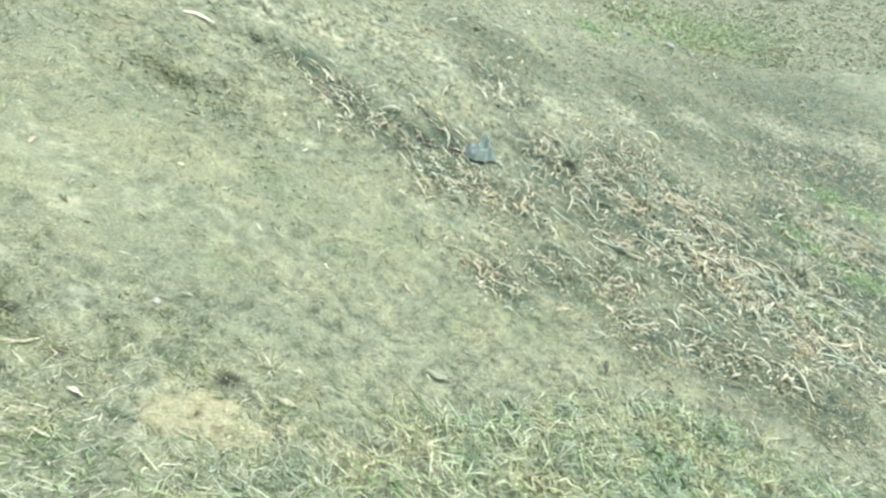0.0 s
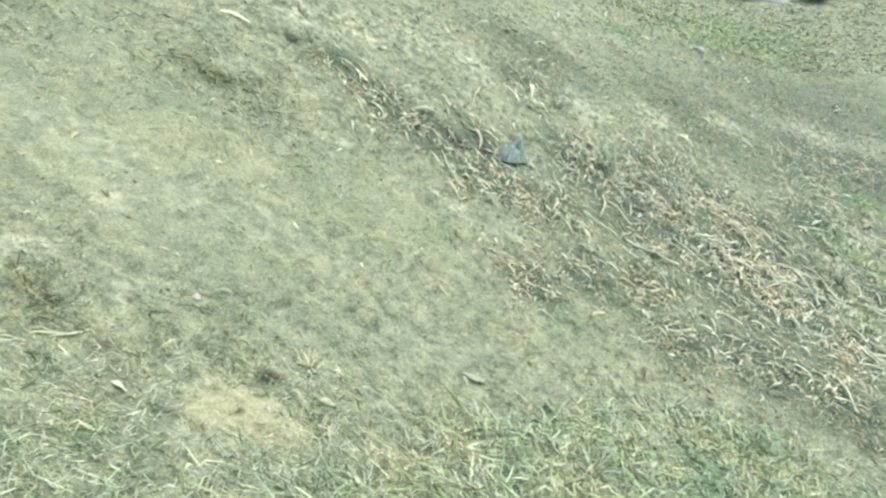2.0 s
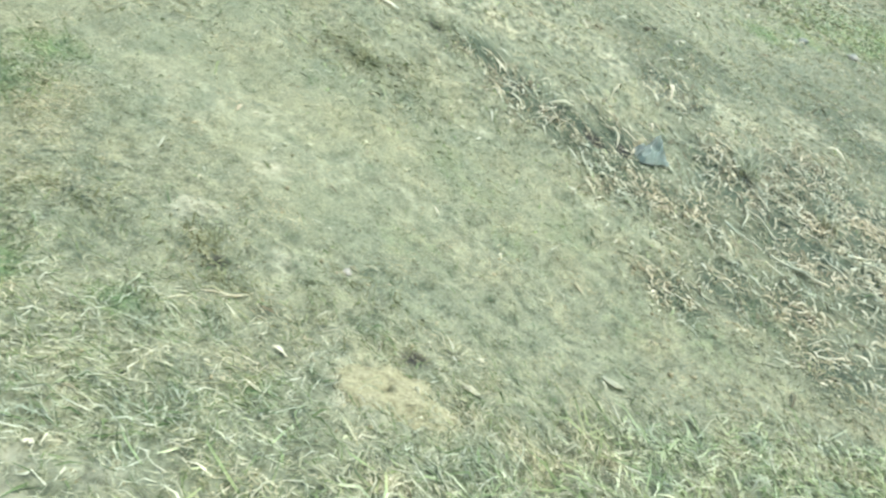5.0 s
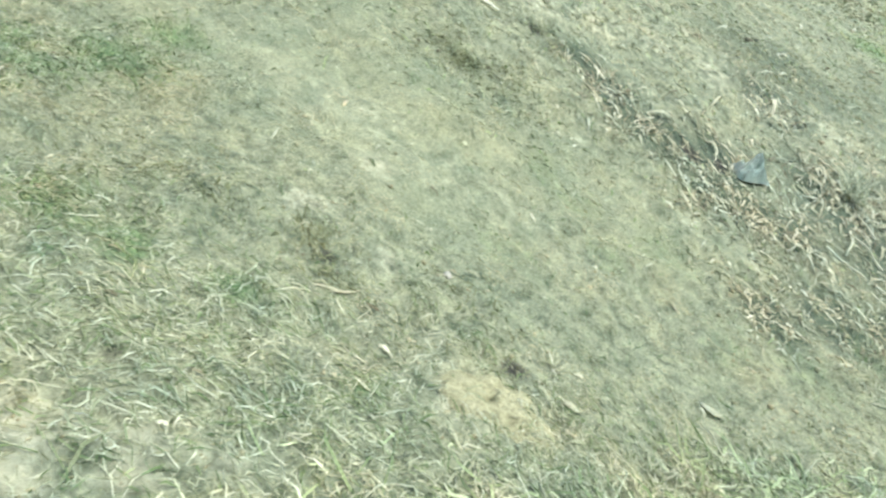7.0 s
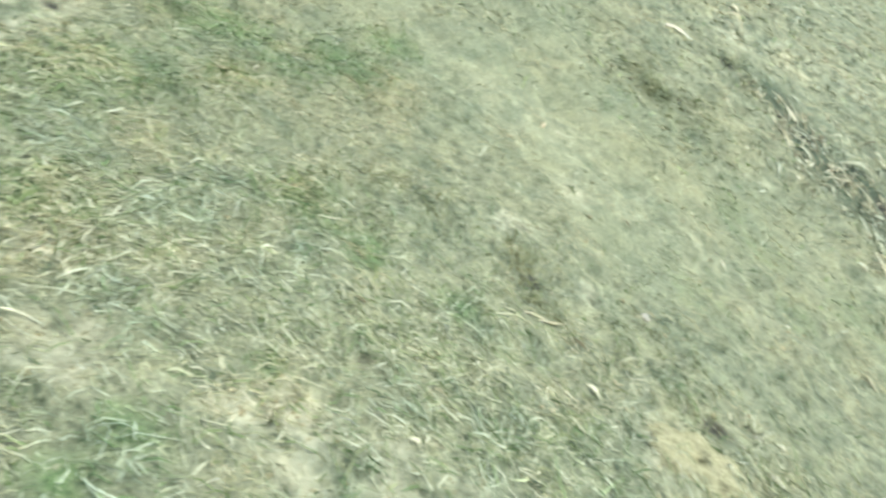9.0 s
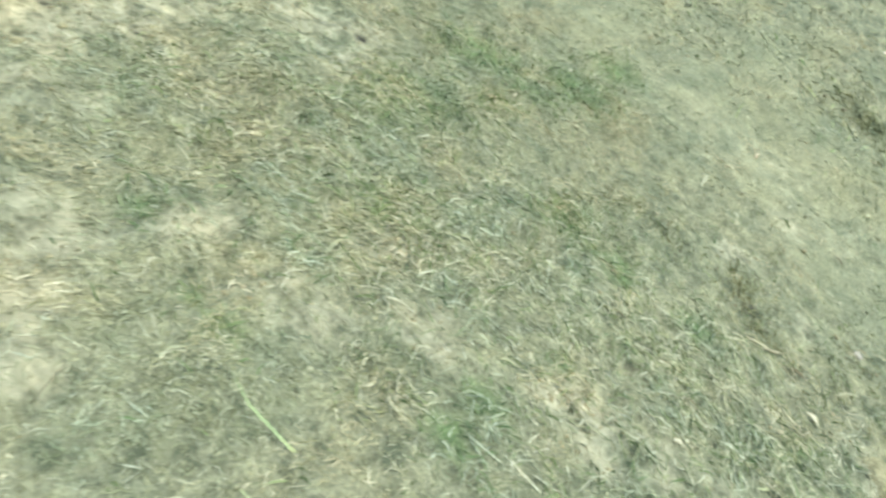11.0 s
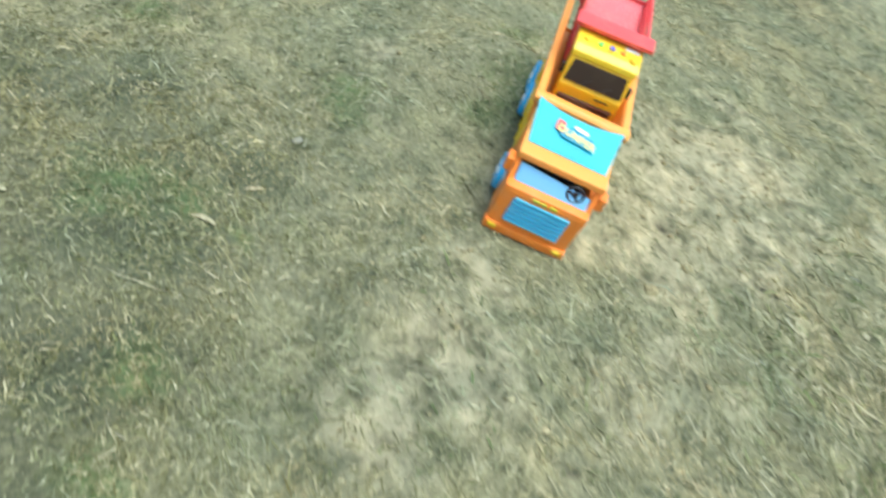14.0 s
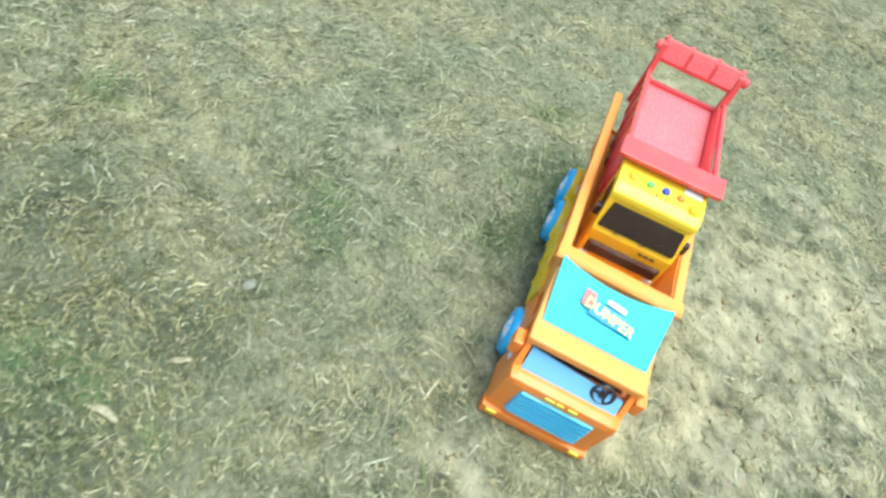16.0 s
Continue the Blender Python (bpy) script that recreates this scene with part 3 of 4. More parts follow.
def strips(name, places, length, width, mat, label, category, arch=0.25):
    """Dry stalks and leaf strips, curled and twisted, five cross-sections each."""
    x, y = places
    k, s = len(x), 5
    turn, curl = rng.uniform(0, 2 * np.pi, k), rng.normal(0, 0.45, k) * rng.choice([0.2, 0.7, 1.4], k)
    ln, wd = rng.uniform(length[0], length[1], k) * rng.choice([0.5, 0.8, 1.0, 1.4], k), width[0] * (width[1] / width[0]) ** rng.uniform(-0.2, 1.0, k)
    rise, twist = rng.uniform(0.0, arch, k) * ln, rng.normal(0, 0.7, k)
    rows = []
    px, py = x.copy(), y.copy()
    for i in range(s):
        f = i / (s - 1)
        a = turn + curl * f
        if i:
            px, py = px + np.cos(a) * ln / (s - 1), py + np.sin(a) * ln / (s - 1)
        w = wd * (0.35 + 2.6 * f * (1 - f) * (1 + 0.5 * np.sin(9 * f + turn))) / 2
        tilt = twist * (f - 0.3)
        z = height(px, py) + 0.004 + rise * 4 * f * (1 - f) + w * abs(np.sin(tilt))
        ox, oy, oz = -np.sin(a) * w * np.cos(tilt), np.cos(a) * w * np.cos(tilt), w * np.sin(tilt)
        rows.append(np.stack([np.stack([px - ox, py - oy, z - oz], 1), np.stack([px, py, z + w * 0.35], 1), np.stack([px + ox, py + oy, z + oz], 1)], 1))
    pts = np.stack(rows, 1).reshape(-1, 3)
    b = (np.arange(k) * s * 3)[:, None]
    quads = [b + np.array([[i * 3 + j, i * 3 + j + 1, i * 3 + j + 4, i * 3 + j + 3]]) for i in range(s - 1) for j in range(2)]
    return tagged(link_mesh(name, pts, np.concatenate(quads), mat), label, category, kind="stuff")


def littered(x, y):
    return np.clip(np.maximum(patch(x, y, LITTER, 0.65), 0.36 * patch(x, y, STREWN, 0.7)) * (0.15 + 1.4 * lumps(x, y, 4) * (0.4 + 0.9 * lumps(x, y, 11))), 0, 1) * (1 - 0.7 * patch(x, y, TRACK)) * np.clip(1.5 - (y - 3.0) * 0.25, 0.35, 1) * (1 - 0.75 * patch(x, y, VIVID)) * np.clip(0.75 + 0.3 * x, 0.55, 1)


strips("dry_stalks", scatter(14000, (-0.3, 5.5, 1.7, 8.0), lambda x, y: 0.6 * littered(x, y)), (0.06, 0.17), (0.004, 0.009), STRAW, "broken dry crop stalks lying in the hollow", "stalks")
strips("leaf_litter", scatter(190000, (-1.0, 4.6, 1.7, 7.0), lambda x, y: 0.6 * littered(x, y)), (0.02, 0.08), (0.004, 0.012), STRAW, "curled dry leaf litter in the hollow", "leaf litter", 0.28)
strips("leaf_litter", scatter(2600, (-1.5, 6.5, 3.0, 9.0), lambda x, y: lumps(x, y, 2) * lumps(x + 4, y, 5)), (0.05, 0.12), (0.012, 0.03), STRAW, "brown and pale leaf scraps beyond the track", "leaf litter", 0.4)
strips("leaf_litter", scatter(1500, (-2.2, 2.4, 0.3, 3.0), lambda x, y: np.full_like(x, 0.5)), (0.012, 0.04), (0.003, 0.009), STRAW, "scattered dry leaf scraps on the slope", "leaf litter", 0.4)
strips("straw_bits", scatter(1800, TOP, lambda x, y: np.full_like(x, 0.5)), (0.015, 0.05), (0.0012, 0.0028), STRAW, "loose straw bits on the bank top", "straw", 0.15)


def clods(name, places, size, mat, label, category):
    """Rough lumps: an eight-sided stone of three rings, each uneven in its own way."""
    x, y = places
    k = len(x)
    r = rng.uniform(size[0], size[1], k) * rng.choice([0.4, 0.4, 0.5, 0.7, 1.0, 1.6], k)
    stretch, way = rng.uniform(0.6, 1.0, k), rng.uniform(0, np.pi, k)
    z0 = height(x, y)
    pts = [np.stack([x, y, z0 - 0.3 * r], 1)]
    for zf, rf in ((0.0, 0.95), (0.45, 0.8)):
        for j in range(6):
            a = j * np.pi / 3 + zf
            q = r * rf * rng.uniform(0.55, 1.3, k) * np.where(np.cos(a - way) ** 2 > 0.5, 1.25, stretch)
            pts.append(np.stack([x + q * np.cos(a), y + q * np.sin(a), z0 + zf * r * rng.uniform(0.6, 1.3, k)], 1))
    pts.append(np.stack([x, y, z0 + 0.75 * r * rng.uniform(0.7, 1.2, k)], 1))
    pts = np.stack(pts, 1).reshape(-1, 3)
    b = (np.arange(k) * 14)[:, None]
    tri = []
    for j in range(6):
        n = (j + 1) % 6
        tri += [[0, 1 + n, 1 + j], [1 + j, 1 + n, 7 + n], [1 + j, 7 + n, 7 + j], [7 + j, 7 + n, 13]]
    return tagged(link_mesh(name, pts, np.concatenate([b + np.array([t]) for t in tri]), mat), label, category, kind="stuff")


clods("soil_clods", scatter(130000, (-3.2, -0.3, -1.1, 1.6), lambda x, y: 0.42 * patch(x, y, SOIL) ** 0.7 * lumps(x, y, 12)), (0.0015, 0.0045), CLOD, "crumbled pale soil clods in the bare patches", "soil")
clods("soil_clods", scatter(20000, (-1.9, 2.5, 0.4, 4.5), lambda x, y: 0.25 * lumps(x, y, 8)), (0.002, 0.006), CLOD, "scattered soil crumbs on the slope", "soil")
clods("soil_clods", scatter(30000, (-1.8, 0.3, 0.8, 3.6), lambda x, y: 0.25 * np.maximum(patch(x, y, TUFTED), patch(x, y, SHADED_HOLLOW)) * lumps(x, y, 18)), (0.003, 0.008), DARK_CLOD, "dark crumbs of soil among the tussocks", "soil")
clods("soil_clods", scatter(14000, (0.0, 2.6, 1.3, 2.8), lambda x, y: 0.3 * lumps(x, y, 7) * (1 - verge(x, y))), (0.003, 0.008), CLOD, "dull crumbs of soil below the litter", "soil")
clods("soil_clods", scatter(1500, (-1.2, 6.5, 3.2, 9.5), lambda x, y: 0.6 * lumps(x, y, 3)), (0.008, 0.022), DARK_CLOD, "dark and pale clods strewn beyond the hollow", "soil")


# ---- single things on the ground ----
def at_ground(x, y, dz=0.0):
    a = np.array([float(x)])
    return Vector((x, y, float(height(a, np.array([float(y)]))[0]) + dz))


def on_slope_at(x, y, dz=0.0, turn=0.0):
    """A placing that lies flat on the bank."""
    p, q, r = at_ground(x, y), at_ground(x + 0.12, y), at_ground(x, y + 0.12)
    up = (q - p).cross(r - p).normalized()
    return Matrix.Translation(p + up * dz) @ Vector((0, 0, 1)).rotation_difference(up).to_matrix().to_4x4() @ pose(0, 0, 0, 0, 0, turn)


def mesh_thing(name, bm, mat, m, label, category, group=""):
    me = bpy.data.meshes.new(name)
    bmesh.ops.recalc_face_normals(bm, faces=bm.faces)
    bm.to_mesh(me)
    bm.free()
    me.materials.append(mat)
    ob = new(name, me)
    ob.matrix_basis = m
    return tagged(ob, label, category, group)


def stone_bm(r, squash, seed):
    bm = bmesh.new()
    bmesh.ops.create_icosphere(bm, subdivisions=3, radius=r)
    for v in bm.verts:
        p = v.co / r
        v.co *= 0.85 + 0.45 * noise.noise(p * 1.3 + Vector((seed, 0, 0))) + 0.1 * noise.noise(p * 4 + Vector((0, seed, 0)))
        v.co.z *= squash
    for f in bm.faces:
        f.smooth = True
    return bm


def heap_bm(r, tall):
    """A low mound that follows the ground, crumbly on top, thinning out to its rim."""
    bm = bmesh.new()
    base = at_ground(-0.50, 0.93)
    rings = [[bm.verts.new((0, 0, tall))]]
    for i in range(1, 19):
        f, ring = i / 18, []
        for k in range(72):
            a = 2 * math.pi * k / 72
            d = r * f * (1 + 0.35 * noise.noise(Vector((math.cos(a) * 1.5, math.sin(a) * 1.5, 4))))
            p = Vector((d * math.cos(a) * 1.15, d * math.sin(a) * 0.8, 0))
            rough = 0.3 * noise.noise(p * 45) + 0.55 * noise.noise(p * 16)
            z = at_ground(base.x + p.x, base.y + p.y).z - base.z
            ring.append(bm.verts.new((p.x, p.y, z - 0.006 + tall * (1 - f * f) * (0.75 + rough) + 0.004 * rough)))
        rings.append(ring)
    for k in range(72):
        bm.faces.new((rings[0][0], rings[1][k], rings[1][(k + 1) % 72]))
        for a, b in zip(rings[1:], rings[2:]):
            bm.faces.new((a[k], b[k], b[(k + 1) % 72], a[(k + 1) % 72]))
    return bm


def husk_bm(length, width, seed):
    """A curled strip with thickness."""
    bm = bmesh.new()
    rows = []
    for i in range(11):
        f = i / 10
        w = width * (0.22 + 2.2 * f * (1 - f) + 0.3 * noise.noise(Vector((f * 5, seed, 0)))) / 2
        y = 0.12 * length * math.sin(f * 3 + seed)
        z = 0.05 * length * math.sin(f * math.pi) + 0.05 * length * noise.noise(Vector((f * 3, 0, seed)))
        rows.append([bm.verts.new(((f - 0.5) * length, y + s * w, max(0, z) + (1 - s * s) * w * 0.22)) for s in (-1, -0.5, 0, 0.5, 1)])
    for a, b in zip(rows, rows[1:]):
        for j in range(4):
            bm.faces.new((a[j], a[j + 1], b[j + 1], b[j]))
    bmesh.ops.solidify(bm, geom=bm.faces[:], thickness=0.0015)
    return bm


def crumpled_bm(size, tall, seed):
    """A crumpled scrap of thin plastic, peaked in the middle."""
    bm = bmesh.new()
    n = 14
    grid = {}
    for i in range(n + 1):
        for j in range(n + 1):
            u, v = i / n * 2 - 1, j / n * 2 - 1
            r = max(abs(u), abs(v))
            z = tall * max(0, 1 - r) ** 0.8 * (0.8 + 0.7 * noise.noise(Vector((u * 2, v * 2, seed))))
            z += 0.12 * size * noise.noise(Vector((u * 4, v * 4, seed + 5))) * (1 - 0.5 * r)
            s = size / 2 * (1 + 0.3 * noise.noise(Vector((u, v, seed + 9))))
            grid[i, j] = bm.verts.new((u * s, v * s * 0.8, max(0.0, z)))
    for i in range(n):
        for j in range(n):
            bm.faces.new((grid[i, j], grid[i + 1, j], grid[i + 1, j + 1], grid[i, j + 1]))
    bmesh.ops.solidify(bm, geom=bm.faces[:], thickness=0.002)
    return bm


mesh_thing("plastic_scrap", crumpled_bm(0.17, 0.14, 3.0), CLOTH, Matrix.Translation(at_ground(0.283, 3.10)) @ pose(0, 0, 0, 0, 15, 30), "crumpled grey plastic scrap lying among dry litter", "litter")
for x, y, ln, wd, turn, seed, label in (
        (-1.10, 3.03, 0.14, 0.036, 20, 1.0, "bleached white husk lying on the bank"),
        (-0.93, 1.015, 0.085, 0.010, 40, 2.0, "pale dry straw lying on short turf"),
        (-0.90, 1.030, 0.080, 0.009, 52, 2.6, "pale dry straw lying on short turf"),
        (0.056, 1.40, 0.075, 0.040, -10, 3.0, "pale dry leaf lying on the slope"),
        (-0.34, 1.065, 0.07, 0.030, -20, 4.0, "pale dry leaf near a soil heap"),
        (-1.26, 1.82, 0.05, 0.02, 80, 5.0, "small pale husk on the bank"),
        (-0.055, 1.825, 0.06, 0.018, 120, 6.0, "narrow pale leaf on the slope"),
        (-2.457, -0.636, 0.036, 0.013, 60, 7.0, "short broken straw stub on dry turf"),
        (-2.537, -0.883, 0.055, 0.012, 65, 7.5, "short broken straw stub on dry turf"),
        (-2.36, -0.72, 0.085, 0.003, 65, 9.0, "thin pale straw on dry turf"),
        (-2.51, -0.56, 0.026, 0.010, 100, 8.0, "pale leaf scrap on dry turf")):
    mesh_thing("husk", husk_bm(ln, wd, seed), WHITE_HUSK if "white" in label else PALE, on_slope_at(x, y, 0.010 if "white" in label else 0.004, turn), label, "husk", "pale husks on the ground")
for x, y, r, seed, label in (
        (-2.594, -0.475, 0.010, 1.0, "small pale stone on dry turf"),
        (-0.728, 1.30, 0.016, 2.0, "small pale stone on the slope"),
        (2.75, 7.3, 0.07, 3.0, "grey stone at the foot of the bank"),
        (2.15, 7.1, 0.06, 4.0, "grey stone at the foot of the bank"),
        (-2.27, 0.02, 0.014, 5.0, "pale clod of soil beside the toys"),
        (-2.30, 0.12, 0.012, 6.0, "pale clod of soil beside the toys")):
    mesh_thing("stone", stone_bm(r, 0.5, seed), EARTH if "soil" in label else STONE, Matrix.Translation(at_ground(x, y, r * 0.2)), label, "stone", "loose stones")
mesh_thing("earth_mound", heap_bm(0.13, 0.028), EARTH, Matrix.Translation(at_ground(-0.50, 0.93)), "low crumbly mound of pale dug soil", "mound")


def straw_tuft(x, y, tall, count, seed, label):
    """A dead tussock: bent stems from one foot."""
    r = random.Random(seed)
    bm = bmesh.new()
    for _ in range(count):
        a, lean, ln, w = r.uniform(0, 2 * math.pi), r.uniform(0.2, 1.2), tall * r.uniform(0.5, 1.1), r.uniform(0.002, 0.005)
        side = Vector((-math.sin(a), math.cos(a), 0)) * w
        p, prev = Vector((r.uniform(-1, 1) * tall * 0.25, r.uniform(-1, 1) * tall * 0.25, -0.01)), None
        for i in range(5):
            q = side * (1 - i / 4.5)
            pair = [bm.verts.new(p - q), bm.verts.new(p + q)]
            if prev:
                bm.faces.new((prev[0], prev[1], pair[1], pair[0]))
            prev = pair
            p = p + Vector((math.cos(a) * math.sin(lean), math.sin(a) * math.sin(lean), math.cos(lean))) * ln / 4
            lean += r.uniform(0.05, 0.35)
    return mesh_thing("straw_tuft", bm, BLEACHED, Matrix.Translation(at_ground(x, y)), label, "tussock", "dead tussocks")


straw_tuft(0.90, 3.5, 0.26, 90, 1, "upright dead straw tussock in the hollow")
straw_tuft(0.39, 1.10, 0.11, 70, 2, "bleached straw tussock in green grass")
straw_tuft(1.35, 3.3, 0.2, 60, 3, "dead straw tussock in the litter")
straw_tuft(2.3, 3.05, 0.22, 80, 4, "dead straw tussock among stalks")
straw_tuft(-0.40, 1.16, 0.06, 60, 6, "small dead tussock behind a soil heap")


def dry_stalk(x, y, ln, turn, seed):
    """One long broken stalk: a tapered, slightly crooked stem with two side leaves."""
    r = random.Random(seed)
    root = new("dry_stalk")
    root.matrix_basis = Matrix.Translation(at_ground(x, y)) @ pose(0, 0, 0, 0, 0, turn)
    bm, rings = bmesh.new(), []
    for i in range(9):
        f = i / 8
        u = (f - 0.5) * ln
        wx, wy = x + u * math.cos(radians(turn)), y + u * math.sin(radians(turn))
        lift = at_ground(wx, wy).z - at_ground(x, y).z
        c = Vector((u, 0.06 * ln * math.sin(f * 4 + seed), lift + 0.014 + 0.10 * ln * f * r.uniform(0.6, 1.0)))
        w = 0.0065 * (1 - 0.6 * f) * r.uniform(0.85, 1.15)
        rings.append([bm.verts.new(c + Vector((0, w * math.cos(k * math.pi / 3), w * math.sin(k * math.pi / 3)))) for k in range(6)])
    for p, q in zip(rings, rings[1:]):
        for k in range(6):
            bm.faces.new((p[k], p[(k + 1) % 6], q[(k + 1) % 6], q[k]))
    bm.faces.new(rings[0])
    bm.faces.new(rings[-1])
    tip = [rings[i][0].co.copy() for i in (3, 6)]
    part("stem", bm, PALE, root)
    for p in tip:
        bm = husk_bm(ln * r.uniform(0.25, 0.45), 0.012, seed)
        bm.transform(Matrix.Translation(p) @ pose(0, 0, 0, 0, r.uniform(-10, 15), r.uniform(25, 70) * r.choice((-1, 1))) @ Matrix.Translation((ln * 0.15, 0, 0)))
        part("leaf", bm, STRAW, root)
    return tagged(root, "long broken dry crop stalk lying in the hollow", "stalk", "dry stalks in the hollow")


def weed(x, y, tall, leaves, seed):
    r = random.Random(seed)
    root = new("weed_clump")
    root.matrix_basis = Matrix.Translation(at_ground(x, y))
    bm = bmesh.new()
    for _ in range(leaves):
        a, up, d = r.uniform(0, 2 * math.pi), tall * r.uniform(0.1, 1), tall * r.uniform(0.05, 0.6)
        m = Matrix.Translation((math.cos(a) * d, math.sin(a) * d, up)) @ pose(0, 0, 0, r.uniform(-60, 60), r.uniform(-60, 60), math.degrees(a))
        ln, w = tall * r.uniform(0.15, 0.3), tall * r.uniform(0.05, 0.1)
        v = [bm.verts.new(m @ Vector(p)) for p in ((0, 0, 0), (ln * 0.5, w, 0.02), (ln, 0, -0.02), (ln * 0.5, -w, 0.02))]
        bm.faces.new((v[0], v[1], v[2]))
        bm.faces.new((v[0], v[2], v[3]))
    part("leaves", bm, LEAF, root)
    bm = bmesh.new()
    for _ in range(7):
        a, ln = r.uniform(0, 2 * math.pi), tall * r.uniform(0.6, 1.0)
        bmesh.ops.create_cone(bm, cap_ends=True, segments=6, radius1=0.006, radius2=0.003, depth=ln, matrix=pose(0, 0, 0, r.uniform(-25, 25), r.uniform(-25, 25), 0) @ Matrix.Translation((0, 0, ln / 2)))
    part("stems", bm, LEAF, root)
    return tagged(root, "leafy green weed clump at the foot of the bank", "weed", "weeds at the foot of the bank")


# ---- toy trucks ----
def part(name, bm, mat, parent, label="", smooth=False):
    me = bpy.data.meshes.new(name)
    bmesh.ops.recalc_face_normals(bm, faces=bm.faces)
    for f in bm.faces:
        f.smooth = smooth
    bm.to_mesh(me)
    bm.free()
    me.materials.append(mat)
    ob = new(name, me)
    ob.parent = parent
    return tagged(ob, label)


def box(bm, x0, x1, y0, y1, z0, z1, bevel=0.002, m=None):
    """A box with rounded edges, added to bm."""
    t = bmesh.new()
    bmesh.ops.create_cube(t, size=1)
    for v in t.verts:
        v.co = Vector((x0 + (v.co.x + 0.5) * (x1 - x0), y0 + (v.co.y + 0.5) * (y1 - y0), z0 + (v.co.z + 0.5) * (z1 - z0)))
    if bevel:
        bmesh.ops.bevel(t, geom=t.edges[:], offset=bevel, segments=2, profile=0.7, affect="EDGES")
    add(bm, t, m)
    return bm


def add(bm, t, m=None):
    if m is not None:
        t.transform(m)
    me = bpy.data.meshes.new("piece")
    t.to_mesh(me)
    t.free()
    bm.from_mesh(me)
    bpy.data.meshes.remove(me)


def slab(bm, outline, y0, y1, bevel=0.0015):
    """A side profile of (x, z) points, given thickness across y."""
    t = bmesh.new()
    f = t.faces.new([t.verts.new((x, y0, z)) for x, z in outline])
    g = bmesh.ops.extrude_face_region(t, geom=[f])
    for v in g["geom"]:
        if isinstance(v, bmesh.types.BMVert):
            v.co.y = y1
    if bevel:
        bmesh.ops.bevel(t, geom=t.edges[:], offset=bevel, segments=2, profile=0.7, affect="EDGES")
    add(bm, t)
    return bm


def panel(bm, corners, thick, bevel=0.001):
    """A flat plate on four corners."""
    t = bmesh.new()
    c = [Vector(p) for p in corners]
    nrm = (c[1] - c[0]).cross(c[3] - c[0]).normalized() * thick
    lo, hi = [t.verts.new(p) for p in c], [t.verts.new(p + nrm) for p in c]
    t.faces.new(lo)
    t.faces.new(hi)
    for i in range(4):
        t.faces.new((lo[i], lo[(i + 1) % 4], hi[(i + 1) % 4], hi[i]))
    bmesh.ops.recalc_face_normals(t, faces=t.faces)
    if bevel:
        bmesh.ops.bevel(t, geom=t.edges[:], offset=bevel, segments=2, profile=0.7, affect="EDGES")
    add(bm, t)
    return bm


def lathe(bm, profile, centre, segments=24):
    """Turns (radius, y) points about an axle along y."""
    rings = []
    for r, y in profile:
        rings.append([bm.verts.new((centre[0] + r * math.cos(2 * math.pi * k / segments), centre[1] + y, centre[2] + r * math.sin(2 * math.pi * k / segments))) for k in range(segments)])
    for a, b in zip(rings, rings[1:]):
        for k in range(segments):
            bm.faces.new((a[k], a[(k + 1) % segments], b[(k + 1) % segments], b[k]))
    bm.faces.new(rings[0])
    bm.faces.new(rings[-1])
    return bm


def wheel(parent, x, y, radius, width, tyre_mat, hub_mat, hub_label):
    s = 1 if y > 0 else -1
    h = width / 2
    tyre = part("wheel", lathe(bmesh.new(), [(radius * 0.6, -h), (radius * 0.92, -h), (radius, -h * 0.6), (radius, h * 0.6), (radius * 0.92, h), (radius * 0.62, h), (radius * 0.58, h * 0.7)], (x, y, radius)), tyre_mat, parent, smooth=True)
    bm = lathe(bmesh.new(), [(radius * 0.62, s * h * 0.5), (radius * 0.60, s * h * 0.95), (radius * 0.35, s * h * 1.1), (radius * 0.14, s * h * 1.25), (radius * 0.05, s * h * 1.3)], (x, y, radius))
    part("hub", bm, hub_mat, tyre, hub_label, smooth=True)
    bm = bmesh.new()
    for k in range(5):
        a = 2 * math.pi * k / 5
        lathe(bm, [(radius * 0.06, s * h * 0.9), (radius * 0.06, s * h * 1.22)], (x + radius * 0.42 * math.cos(a), y, radius + radius * 0.42 * math.sin(a)), 8)
    part("wheel_nuts", bm, tyre_mat, tyre)


